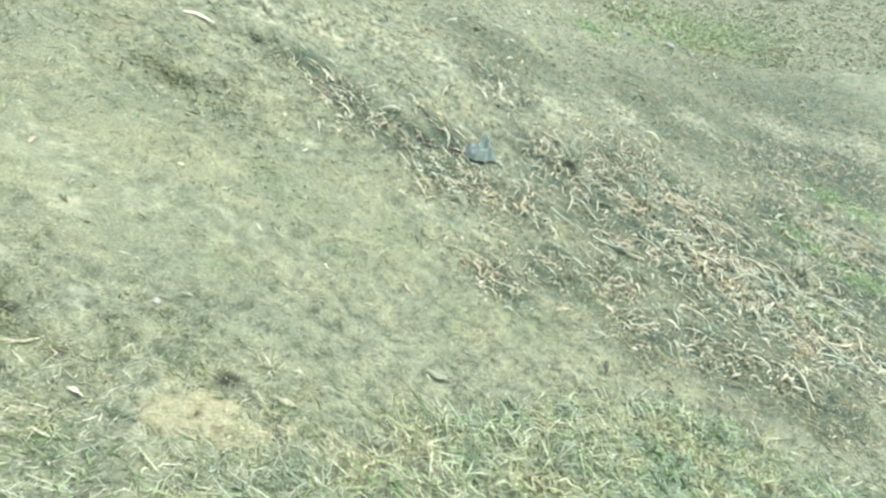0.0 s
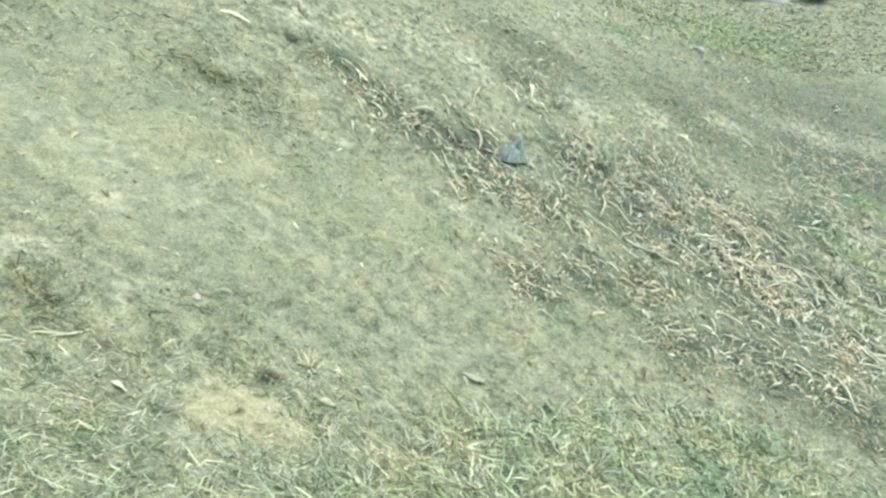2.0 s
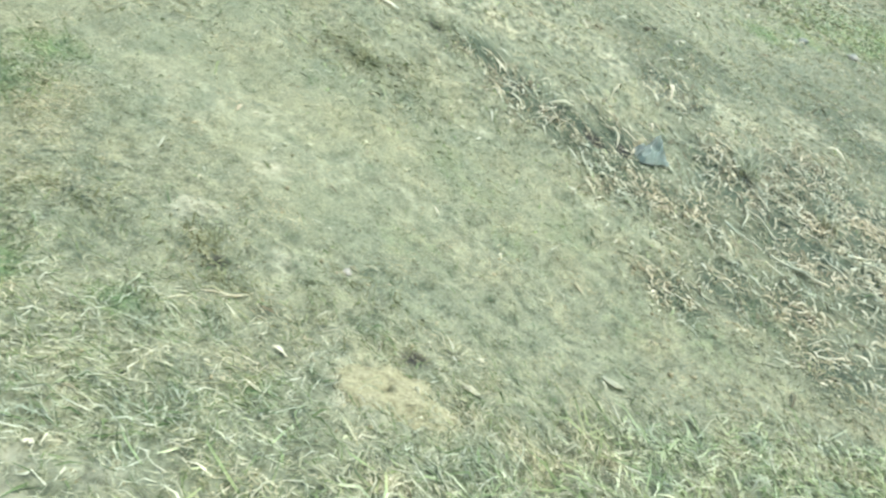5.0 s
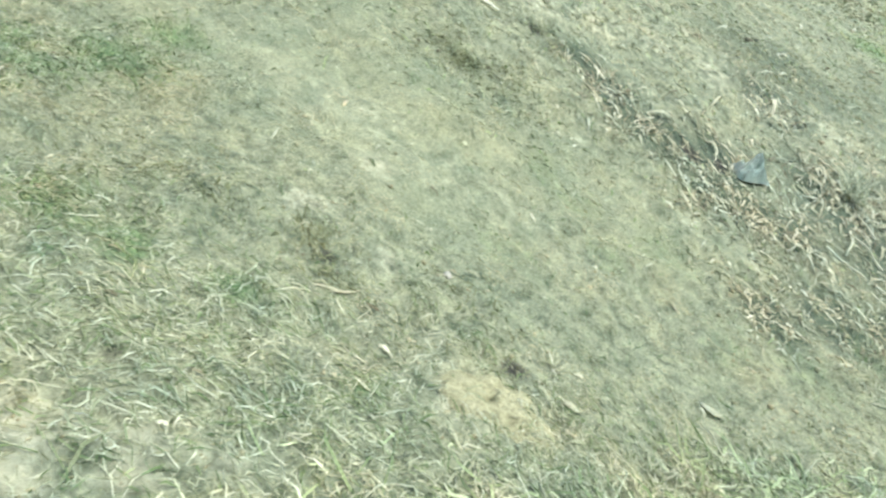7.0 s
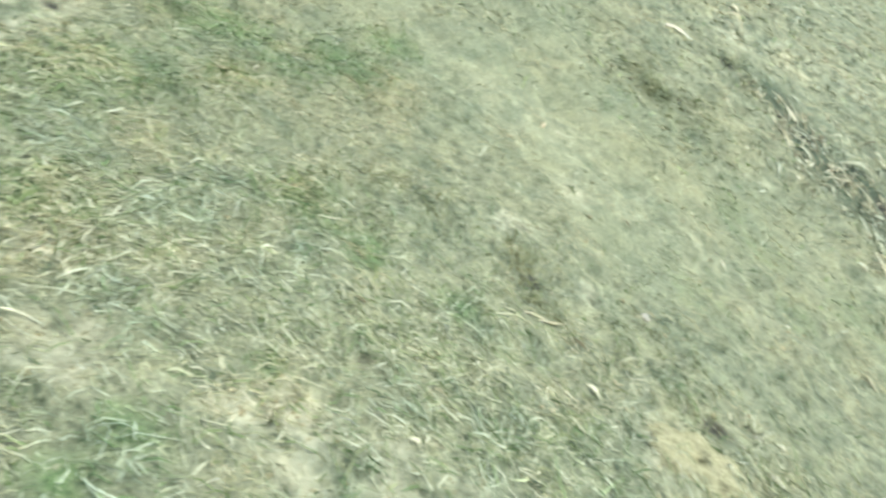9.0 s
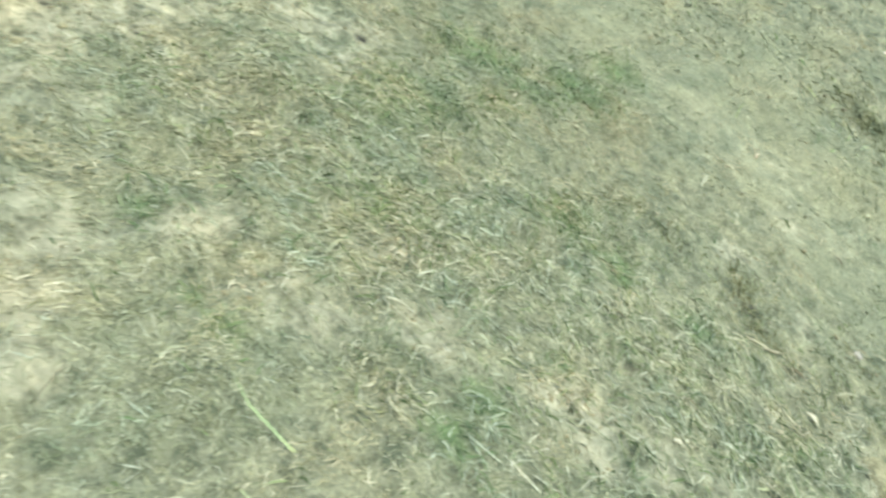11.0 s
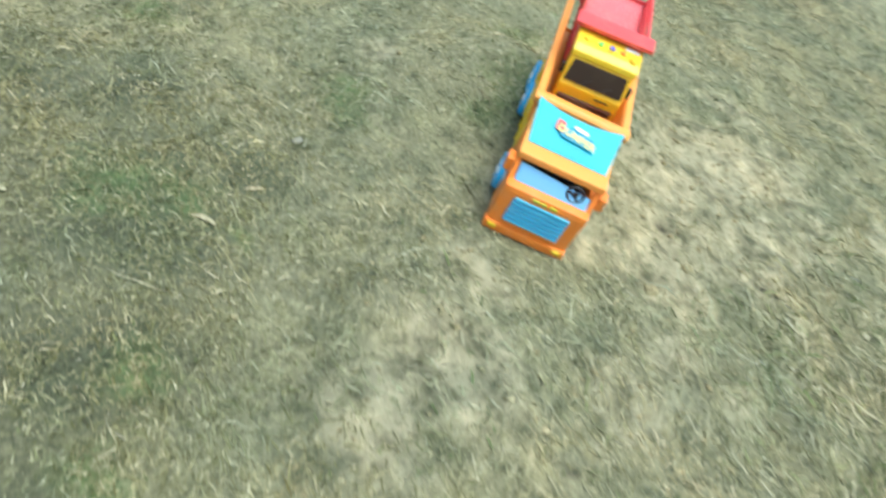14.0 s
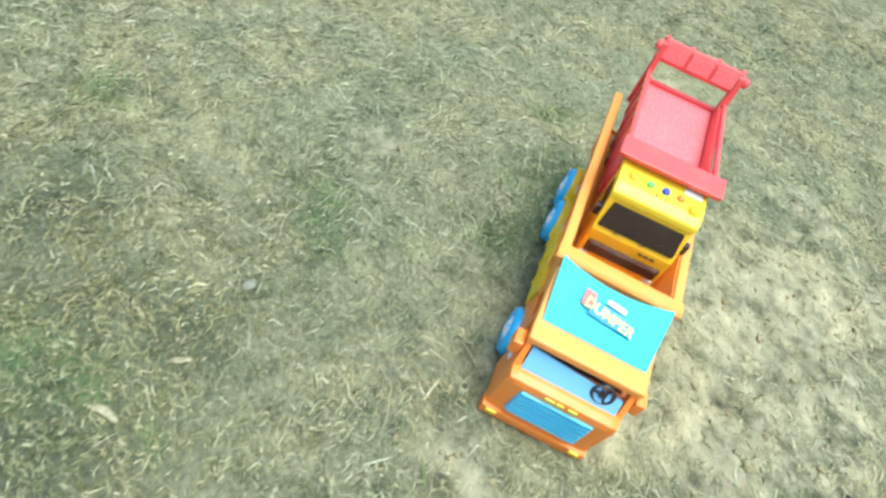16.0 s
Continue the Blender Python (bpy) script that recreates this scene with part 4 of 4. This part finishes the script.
def orange_truck():
    root = new("toy_dump_truck")
    root.matrix_basis = TRUCK
    tagged(root, "large orange plastic toy dump truck with light blue wheels", "toy truck")
    for x in (0.080, 0.157, 0.372):
        for y in (-0.067, 0.067):
            wheel(root, x, y, 0.034, 0.026, BLUE, WHITE, "frosted white hub")
    # yellow underframe
    bm = bmesh.new()
    for y in (-0.034, 0.024):
        box(bm, 0.015, 0.42, y, y + 0.010, 0.036, 0.062)
    for x in (0.012, 0.10, 0.19, 0.30):
        box(bm, x, x + 0.014, -0.045, 0.045, 0.034, 0.058)
    box(bm, 0.165, 0.312, -0.05, 0.05, 0.040, 0.062)
    part("chassis", bm, YELLOW, root, "yellow underframe")
    for s in (-1, 1):
        bm = slab(bmesh.new(), [(0.172, 0.036), (0.302, 0.036), (0.308, 0.084), (0.168, 0.084)], s * 0.048, s * 0.066, 0.003)
        for x in (0.20, 0.235, 0.27):
            box(bm, x, x + 0.004, s * 0.064 if s > 0 else -0.069, 0.069 if s > 0 else -0.064, 0.042, 0.078, 0.001)
        part("side_box", bm, YELLOW, root, "yellow ribbed side box")
        bm = bmesh.new()
        for xc in (0.0746, 0.1465):
            bm = bmesh.new()
            arch = []
            for k in range(11):
                g = math.pi * (0.04 + 0.92 * k / 10)
                arch.append([bm.verts.new((xc + r * math.cos(g) / 1.072, s * y, 0.034 + r * math.sin(g))) for r, y in ((0.037, 0.046), (0.037, 0.069), (0.0395, 0.069), (0.0395, 0.046))])
            for p, q in zip(arch, arch[1:]):
                for k in range(4):
                    bm.faces.new((p[k], p[(k + 1) % 4], q[(k + 1) % 4], q[k]))
            bm.faces.new(arch[0])
            bm.faces.new(arch[-1])
            part("mudguard", bm, YELLOW, root, smooth=False)
    part("axle_cover", box(bmesh.new(), 0.33, 0.365, -0.018, 0.018, 0.026, 0.034, 0.002), BLUE, root, "blue plate under the cab")

    # cab shell: front, sides with window openings, roof edge, back
    bm = box(bmesh.new(), 0.398, 0.4455, -0.068, 0.068, 0.008, 0.109, 0.011)
    part("front_panel", bm, ORANGE, root)
    for s in (-1, 1):
        y0, y1 = s * 0.060, s * 0.0675
        bm = slab(bmesh.new(), [(0.385, 0.014), (0.425, 0.014), (0.425, 0.107), (0.328, 0.107), (0.322, 0.066), (0.314, 0.066), (0.314, 0.056), (0.385, 0.056)], y0, y1, 0.002)
        part("door_panel", bm, ORANGE, root)
        for outline in ([(0.416, 0.104), (0.430, 0.104), (0.406, 0.148), (0.392, 0.148)], [(0.368, 0.106), (0.379, 0.106), (0.376, 0.150), (0.366, 0.150)], [(0.318, 0.106), (0.334, 0.106), (0.334, 0.152), (0.318, 0.152)]):
            part("window_pillar", slab(bmesh.new(), outline, y0, y1, 0.002), ORANGE, root)
    part("back_panel", box(bmesh.new(), 0.318, 0.324, -0.059, 0.059, 0.045, 0.150, 0.002), ORANGE, root)
    bm = bmesh.new()
    slab(bm, [(0.318, 0.142), (0.404, 0.139), (0.410, 0.143), (0.408, 0.150), (0.384, 0.153), (0.318, 0.162)], -0.0695, 0.0695, 0.003)
    box(bm, 0.390, 0.415, -0.070, 0.070, 0.139, 0.152, 0.004)
    part("cab_roof", bm, BED_ORANGE, root)
    part("bumper", box(bmesh.new(), 0.428, 0.450, -0.069, 0.069, 0.004, 0.024, 0.005), ORANGE, root)
    for s in (-1, 1):
        part("headlight", box(bmesh.new(), 0.440, 0.4525, s * 0.055 - 0.007, s * 0.055 + 0.007, 0.014, 0.022, 0.003), YELLOW, root, "yellow moulded headlight")
        bm = box(bmesh.new(), 0.398, 0.418, s * 0.0745 - 0.006, s * 0.0745 + 0.006, 0.108, 0.134, 0.003)
        part("mirror", bm, ORANGE, root)
        bm = lathe(bmesh.new(), [(0.007, s * 0.0), (0.0075, s * 0.001), (0.004, s * 0.0022)], (0.405, s * 0.0685, 0.083), 16)
        part("door_badge", bm, WHITE, root, "round white badge")
    # grille with slats
    tilt = pose(0.4432, 0, 0.066, 0, -2.6, 0)
    bm = bmesh.new()
    box(bm, -0.001, 0.0034, -0.046, 0.046, -0.029, 0.029, 0.001, tilt)
    grille = part("grille", bm, PALE_BLUE, root, "light blue ribbed grille")
    for k in range(6):
        z = -0.0235 + k * 0.0094
        part("slat", box(bmesh.new(), 0.003, 0.0068, -0.044, 0.044, z - 0.0026, z + 0.0026, 0.0012, tilt), GRILLE_BLUE, grille)
    bm = bmesh.new()
    for k, w in enumerate((0.012, 0.009, 0.011)):
        box(bm, 0.4385, 0.4468, -0.020 + k * 0.014, -0.020 + k * 0.014 + w, 0.0985, 0.1030, 0.0008)
    part("name_bar", bm, LIME, root, "raised pale lettering bars")
    # inside the cab
    part("dashboard", panel(bmesh.new(), [(0.428, -0.058, 0.107), (0.428, 0.058, 0.107), (0.4155, 0.058, 0.123), (0.410, -0.058, 0.131)], 0.0025), PALE_BLUE, root, "pale blue dashboard sticker")
    bm = bmesh.new()
    rim = []
    for k in range(20):
        g = 2 * math.pi * k / 20
        out = Vector((-0.406 * math.sin(g), math.cos(g), 0.914 * math.sin(g)))
        c = Vector((0.4205, 0.034, 0.1235)) + out * 0.0125
        rim.append([bm.verts.new(c + out * 0.0021 * math.cos(h) + Vector((0.914, 0, 0.406)) * 0.0021 * math.sin(h)) for h in (0, math.pi / 2, math.pi, 3 * math.pi / 2)])
    for k in range(20):
        p, q = rim[k], rim[(k + 1) % 20]
        for i in range(4):
            bm.faces.new((p[i], p[(i + 1) % 4], q[(i + 1) % 4], q[i]))
    turn = Matrix.Translation((0.4205, 0.034, 0.1235)) @ pose(0, 0, 0, 0, -24, 0)
    for g in (90, 210, 330):
        box(bm, -0.0012, 0.0012, -0.0015, 0.0015, 0.0, 0.0125, 0.0005, turn @ pose(0, 0, 0, g, 0, 0))
    box(bm, -0.0018, 0.0022, -0.004, 0.004, -0.004, 0.004, 0.0012, turn)
    part("steering_wheel", bm, DARK, root, "dark steering wheel")
    bm = box(bmesh.new(), 0.335, 0.362, -0.05, 0.05, 0.075, 0.135, 0.004)
    box(bm, 0.335, 0.39, -0.05, 0.05, 0.070, 0.088, 0.004)
    part("seat", bm, DARK, root, "dark cab seat")

    # blue canopy over the cab with its printed badge
    slope = ((0.389, 0.154), (0.322, 0.178))
    bm = bmesh.new()
    sheet = []
    for j in range(9):
        v = j / 8
        line = []
        for i in range(13):
            u = i / 6 - 1
            back = v * u * u
            line.append(bm.verts.new((slope[0][0] + (slope[1][0] - slope[0][0]) * v - 0.010 * back + 0.004 * v, u * (0.063 + 0.007 * v), slope[0][1] + (slope[1][1] - slope[0][1]) * v + 0.004 * back)))
        sheet.append(line)
    for p, q in zip(sheet, sheet[1:]):
        for i in range(12):
            bm.faces.new((p[i], p[i + 1], q[i + 1], q[i]))
    bmesh.ops.solidify(bm, geom=bm.faces[:], thickness=-0.003)
    canopy = part("canopy_panel", bm, SKY_BLUE, root, "sky blue printed panel")

    def on_slope(u, v, lift):
        x, z = slope[0][0] + (slope[1][0] - slope[0][0]) * v, slope[0][1] + (slope[1][1] - slope[0][1]) * v
        return Vector((x + 0.32 * lift, u, z + 0.95 * lift))

    def print_mark(name, mat, u, v, w, h, lean, label, lift=0.0046):
        bm = bmesh.new()
        pts = []
        for a, b in ((-1, -1), (1, -1), (1.15, 0.2), (0.9, 1), (-0.9, 1), (-1.1, 0)):
            pts.append(on_slope(u + a * w / 2, v + b * h / 2 + lean * a * w * 6, lift))
        f = bm.faces.new([bm.verts.new(p) for p in pts])
        g = bmesh.ops.extrude_face_region(bm, geom=[f])
        for q in g["geom"]:
            if isinstance(q, bmesh.types.BMVert):
                q.co.z += 0.0006
        part(name, bm, mat, canopy, label)

    print_mark("print_mark", TEAL, 0.004, 0.50, 0.050, 0.26, -0.1, "darker blue print backing", 0.0038)
    print_mark("print_mark", WHITE, 0.006, 0.70, 0.022, 0.08, -0.15, "white print stroke")
    print_mark("print_mark", CRIMSON, -0.026, 0.62, 0.013, 0.26, -0.2, "red print square", 0.0042)
    font = bpy.data.curves.new("lettering", "FONT")
    font.body, font.size, font.extrude, font.offset, font.align_x = "DUMPER", 0.0165, 0.0004, 0.0003, "CENTER"
    flat = new("lettering", font)
    bpy.context.view_layer.update()
    shape = bpy.data.meshes.new_from_object(flat.evaluated_get(bpy.context.evaluated_depsgraph_get()))
    bpy.data.objects.remove(flat)
    rise = Vector((slope[1][0] - slope[0][0], 0, slope[1][1] - slope[0][1])).normalized()
    shape.transform(Matrix.Translation(on_slope(0.001, 0.42, 0.0056)) @ Matrix((Vector((0, 1, 0)), rise, Vector((0, 1, 0)).cross(rise))).transposed().to_4x4() @ Matrix.Rotation(radians(-11), 4, "Z"))
    bm = bmesh.new()
    bm.from_mesh(shape)
    bpy.data.meshes.remove(shape)
    part("lettering", bm, LETTER, canopy, "pale yellow raised lettering")

    # tipper bed: floor, flared sides with a rolled rim, front board, tail lip
    part("bed_floor", slab(bmesh.new(), [(0.0, 0.100), (0.304, 0.087), (0.304, 0.0955), (0.0, 0.1085)], -0.058, 0.058, 0.002), BED_ORANGE, root)
    for s in (-1, 1):
        a = [(0.0, s * 0.060, 0.082), (0.306, s * 0.060, 0.082), (0.306, s * 0.069, 0.174), (0.0, s * 0.069, 0.174)]
        part("bed_side", panel(bmesh.new(), a if s > 0 else a[::-1], 0.0045, 0.0012), BED_ORANGE, root)
        part("side_rim", box(bmesh.new(), -0.004, 0.300, s * 0.0715 - 0.0058, s * 0.0715 + 0.0058, 0.170, 0.179, 0.0035), BED_ORANGE, root, "rolled pale orange rim")
    part("front_board", panel(bmesh.new(), [(0.302, -0.062, 0.082), (0.302, 0.062, 0.082), (0.308, 0.069, 0.176), (0.308, -0.069, 0.176)], 0.005), BED_ORANGE, root)
    bm = slab(bmesh.new(), [(0.298, 0.167), (0.316, 0.167), (0.319, 0.178), (0.313, 0.184), (0.298, 0.181)], -0.079, 0.079, 0.0038)
    part("front_rim", bm, BED_ORANGE, root, "rounded pale orange rim")
    part("tail_lip", panel(bmesh.new(), [(0.004, -0.058, 0.082), (0.004, 0.058, 0.082), (-0.006, 0.062, 0.112), (-0.006, -0.062, 0.112)], 0.004), BED_ORANGE, root)
    for s in (-1, 1):
        for x in (0.045, 0.12, 0.195, 0.265):
            bm = panel(bmesh.new(), [(x, s * 0.0655, 0.090), (x + 0.006, s * 0.0655, 0.090), (x + 0.006, s * 0.0735, 0.168), (x, s * 0.0735, 0.168)], 0.003 * s, 0.0008)
            part("rib", bm, BED_ORANGE, root)
        for x, w in ((0.082, 0.010), (0.157, 0.013), (0.23, 0.009)):
            bm = bmesh.new()
            v = [bm.verts.new((x + dx, s * (0.0706 + 0.0085 * dz / 0.08), 0.125 + dz)) for dx, dz in ((-w / 2, -w * 0.4), (w / 2, -w * 0.4), (0, w * 0.6))]
            f = bm.faces.new(v)
            g = bmesh.ops.extrude_face_region(bm, geom=[f])
            for q in g["geom"]:
                if isinstance(q, bmesh.types.BMVert):
                    q.co.y += s * 0.0008
            part("side_sticker", bm, WHITE, root, "small white triangular sticker")
    # the body is drawn 7 percent longer and 6 percent wider
    for ob in root.children_recursive:
        if not (ob.name.startswith("wheel") or ob.parent.name.startswith("wheel")):
            ob.data.transform(Matrix.Diagonal((1.072, 1.06, 1, 1)))
    return root


def red_truck():
    root = new("toy_tipper_truck")
    root.matrix_basis = TRUCK @ pose(-2.738, 0.117, -0.170, -20.038, 13.940, 320.965).inverted() @ pose(-2.707, 0.148, -0.067, -17.414, 16.541, -39.987)
    tagged(root, "small red and yellow toy tipper lying in the orange bed", "toy truck")
    for x in (0.045, 0.085, 0.235):
        for y in (-0.044, 0.044):
            wheel(root, x, y, 0.017, 0.015, DARK, WHITE, "white hub")
    bm = bmesh.new()
    for y in (-0.028, 0.020):
        box(bm, 0.005, 0.27, y, y + 0.008, 0.018, 0.040, 0.0015)
    box(bm, 0.11, 0.20, -0.040, 0.040, 0.018, 0.042, 0.002)
    part("chassis", bm, CAB_YELLOW, root, "yellow underframe")
    # cab
    bm = bmesh.new()
    slab(bm, [(0.218, 0.022), (0.288, 0.022), (0.293, 0.030), (0.290, 0.084), (0.284, 0.092), (0.268, 0.126), (0.258, 0.135), (0.222, 0.138), (0.216, 0.130)], -0.055, 0.055, 0.004)
    part("cab", bm, CAB_YELLOW, root, "yellow cab")
    roof = slab(bmesh.new(), [(0.214, 0.133), (0.262, 0.131), (0.270, 0.126), (0.268, 0.136), (0.255, 0.142), (0.214, 0.144)], -0.0565, 0.0565, 0.003)
    part("cab_roof", roof, YELLOW, root, "bright yellow roof")
    part("windscreen", panel(bmesh.new(), [(0.2868, -0.051, 0.091), (0.2868, 0.051, 0.091), (0.2718, 0.047, 0.1235), (0.2718, -0.047, 0.1235)], 0.0016), GLASSY, root, "dark tinted windscreen")
    for s in (-1, 1):
        a = [(0.232, s * 0.0545, 0.092), (0.272, s * 0.0545, 0.092), (0.262, s * 0.0545, 0.122), (0.232, s * 0.0545, 0.122)]
        part("side_window", panel(bmesh.new(), a if s < 0 else a[::-1], 0.0014, 0.0005), GLASSY, root, "dark side window")
        part("headlight", box(bmesh.new(), 0.288, 0.2955, s * 0.045 - 0.006, s * 0.045 + 0.006, 0.033, 0.041, 0.0015), WHITE, root, "clear headlight")
        arm = panel(bmesh.new(), [(0.2905, s * 0.018 - 0.012, 0.090), (0.2905, s * 0.018 - 0.0105, 0.090), (0.2845, s * 0.018 + 0.0125, 0.1035), (0.2845, s * 0.018 + 0.011, 0.1035)], 0.0014, 0)
        part("wiper", arm, DARK, root, "black wiper")
        part("mirror", box(bmesh.new(), 0.266, 0.274, s * 0.059 - 0.004, s * 0.059 + 0.004, 0.090, 0.108, 0.002), DARK, root, "dark mirror")
    grille = part("grille", box(bmesh.new(), 0.2895, 0.2945, -0.049, 0.049, 0.044, 0.066, 0.0015), BROWN, root, "dark brown grille")
    for k in range(4):
        part("slat", box(bmesh.new(), 0.2935, 0.2962, -0.046, 0.046, 0.0468 + k * 0.005, 0.0488 + k * 0.005, 0.0006), BROWN, grille)
    bm = bmesh.new()
    for k in range(3):
        box(bm, 0.2905, 0.2922, 0.012 + k * 0.008, 0.018 + k * 0.008, 0.076, 0.079, 0.0004)
    part("name_bar", bm, DARK, root, "small dark lettering bars")
    part("bumper", box(bmesh.new(), 0.284, 0.300, -0.055, 0.055, 0.018, 0.032, 0.003), CAB_YELLOW, root)
    for y, mat, label in ((-0.040, CAB_YELLOW, "amber roof lamp"), (-0.016, GREEN_DOT, "green roof lamp"), (0.004, BLUE_DOT, "blue roof lamp"), (0.024, ORANGE, "orange roof lamp")):
        bm = bmesh.new()
        bmesh.ops.create_uvsphere(bm, u_segments=14, v_segments=8, radius=0.0052, matrix=Matrix.Translation((0.240, y, 0.1440)) @ Matrix.Diagonal((1, 1, 0.7, 1)))
        part("roof_lamp", bm, mat, root, label, smooth=True)
    bm = bmesh.new()
    for k in range(3):
        box(bm, 0.2475, 0.2545, -0.006 + k * 0.006, -0.0048 + k * 0.006, 0.1415, 0.1432, 0.0003)
    part("roof_slots", bm, BROWN, root, "short dark roof slots")
    part("roof_sticker", box(bmesh.new(), 0.220, 0.230, 0.026, 0.050, 0.1435, 0.1450, 0.0006), WHITE, root, "small white roof sticker")
    part("roof_lamp", lathe(bmesh.new(), [(0.006, 0.0), (0.006, 0.011)], (0.250, 0.037, 0.1415), 12), CAB_YELLOW, root, "amber roof lamp", smooth=True)
    # bed: floor, sides that rise to the cab guard, front board, open tail frame
    part("bed_floor", box(bmesh.new(), 0.004, 0.204, -0.0525, 0.0525, 0.052, 0.104, 0.0015), SHEEN_RED, root, "glossy red bed floor with sky sheen in its colour")
    for s in (-1, 1):
        part("bed_side", slab(bmesh.new(), [(0.006, 0.054), (0.204, 0.054), (0.206, 0.152), (0.192, 0.150), (0.150, 0.132), (0.020, 0.126), (0.006, 0.120)], s * 0.053, s * 0.0575, 0.0012), RED, root)
        for x in (0.03, 0.07, 0.11, 0.15):
            part("rib", box(bmesh.new(), x, x + 0.005, min(s * 0.0572, s * 0.060), max(s * 0.0572, s * 0.060), 0.060, 0.120, 0.001), RED, root)
        part("side_rail", slab(bmesh.new(), [(0.010, 0.122), (0.195, 0.142), (0.195, 0.149), (0.010, 0.130)], s * 0.0565, s * 0.0615, 0.0012), RED, root)
    part("front_board", panel(bmesh.new(), [(0.205, -0.053, 0.054), (0.205, 0.053, 0.054), (0.209, 0.058, 0.156), (0.209, -0.058, 0.156)], 0.004), RED, root)
    part("cab_guard", slab(bmesh.new(), [(0.192, 0.149), (0.224, 0.150), (0.227, 0.159), (0.194, 0.160)], -0.068, 0.068, 0.0025), RED, root)
    gate = part("tailgate", box(bmesh.new(), -0.004, 0.0038, -0.058, 0.058, 0.056, 0.108, 0.002), RED, root)
    for s in (-1, 1):
        part("gate_post", slab(bmesh.new(), [(-0.004, 0.060), (0.006, 0.060), (0.012, 0.125), (0.002, 0.170), (-0.008, 0.170)], s * 0.054, s * 0.063, 0.002), RED, gate)
        part("gate_pin", lathe(bmesh.new(), [(0.007, s * -0.004), (0.0075, 0.0), (0.006, s * 0.004)], (-0.003, s * 0.066, 0.163), 14), RED, gate, smooth=True)
    part("gate_bar", slab(bmesh.new(), [(-0.012, 0.143), (-0.002, 0.139), (0.004, 0.146), (-0.004, 0.173), (-0.012, 0.173)], -0.060, 0.060, 0.003), RED, gate)
    for y in (-0.038, 0.0, 0.038):
        part("bar_panel", panel(bmesh.new(), [(0.0034, y - 0.0165, 0.149), (0.0034, y + 0.0165, 0.149), (-0.0036, y + 0.0165, 0.1705), (-0.0036, y - 0.0165, 0.1705)], 0.0018, 0.0006), SHEEN_RED, gate, "pinkish red raised panel")
    for y in (-0.058, -0.02, 0.02, 0.058):
        part("bar_rib", slab(bmesh.new(), [(-0.015, 0.145), (-0.010, 0.143), (-0.009, 0.174), (-0.015, 0.174)], y - 0.003, y + 0.003, 0.001), RED, gate)
    for s in (-1, 1):
        bm = bmesh.new()
        for k in range(9):
            x = 0.03 + k * 0.018
            panel(bm, [(x, s * 0.0617, 0.125 + k * 0.0019), (x + 0.009, s * 0.0617, 0.126 + k * 0.0019), (x + 0.009, s * 0.0617, 0.130 + k * 0.0019), (x, s * 0.0617, 0.129 + k * 0.0019)], 0.0006 * s, 0)
        part("warning_stripe", bm, YELLOW, root, "yellow dashed stripe")
    return root


orange_truck()
red_truck()
for x, y, tall, leaves, seed in ((4.72, 11.1, 0.30, 260, 1), (5.9, 11.2, 0.4, 260, 2), (4.2, 11.7, 0.4, 200, 3), (6.4, 11.8, 0.5, 200, 4)):
    weed(x, y, tall, leaves, seed)
mesh_thing("white_sack", crumpled_bm(0.62, 0.3, 6.0), SACK, Matrix.Translation(at_ground(5.1, 11.15)), "crumpled white sack lying among green weeds", "sack")
pick = random.Random(11)
for cx, cy, spread, count in ((1.85, 2.8, 0.20, 15), (2.1, 2.85, 0.18, 10), (2.95, 3.6, 0.30, 12), (2.15, 2.4, 0.22, 10), (1.3, 3.05, 0.3, 9), (0.7, 3.05, 0.28, 6)):
    for _ in range(count):
        dry_stalk(cx + pick.gauss(0, spread), cy + pick.gauss(0, spread), pick.uniform(0.10, 0.24), pick.uniform(0, 360), pick.uniform(0, 50))
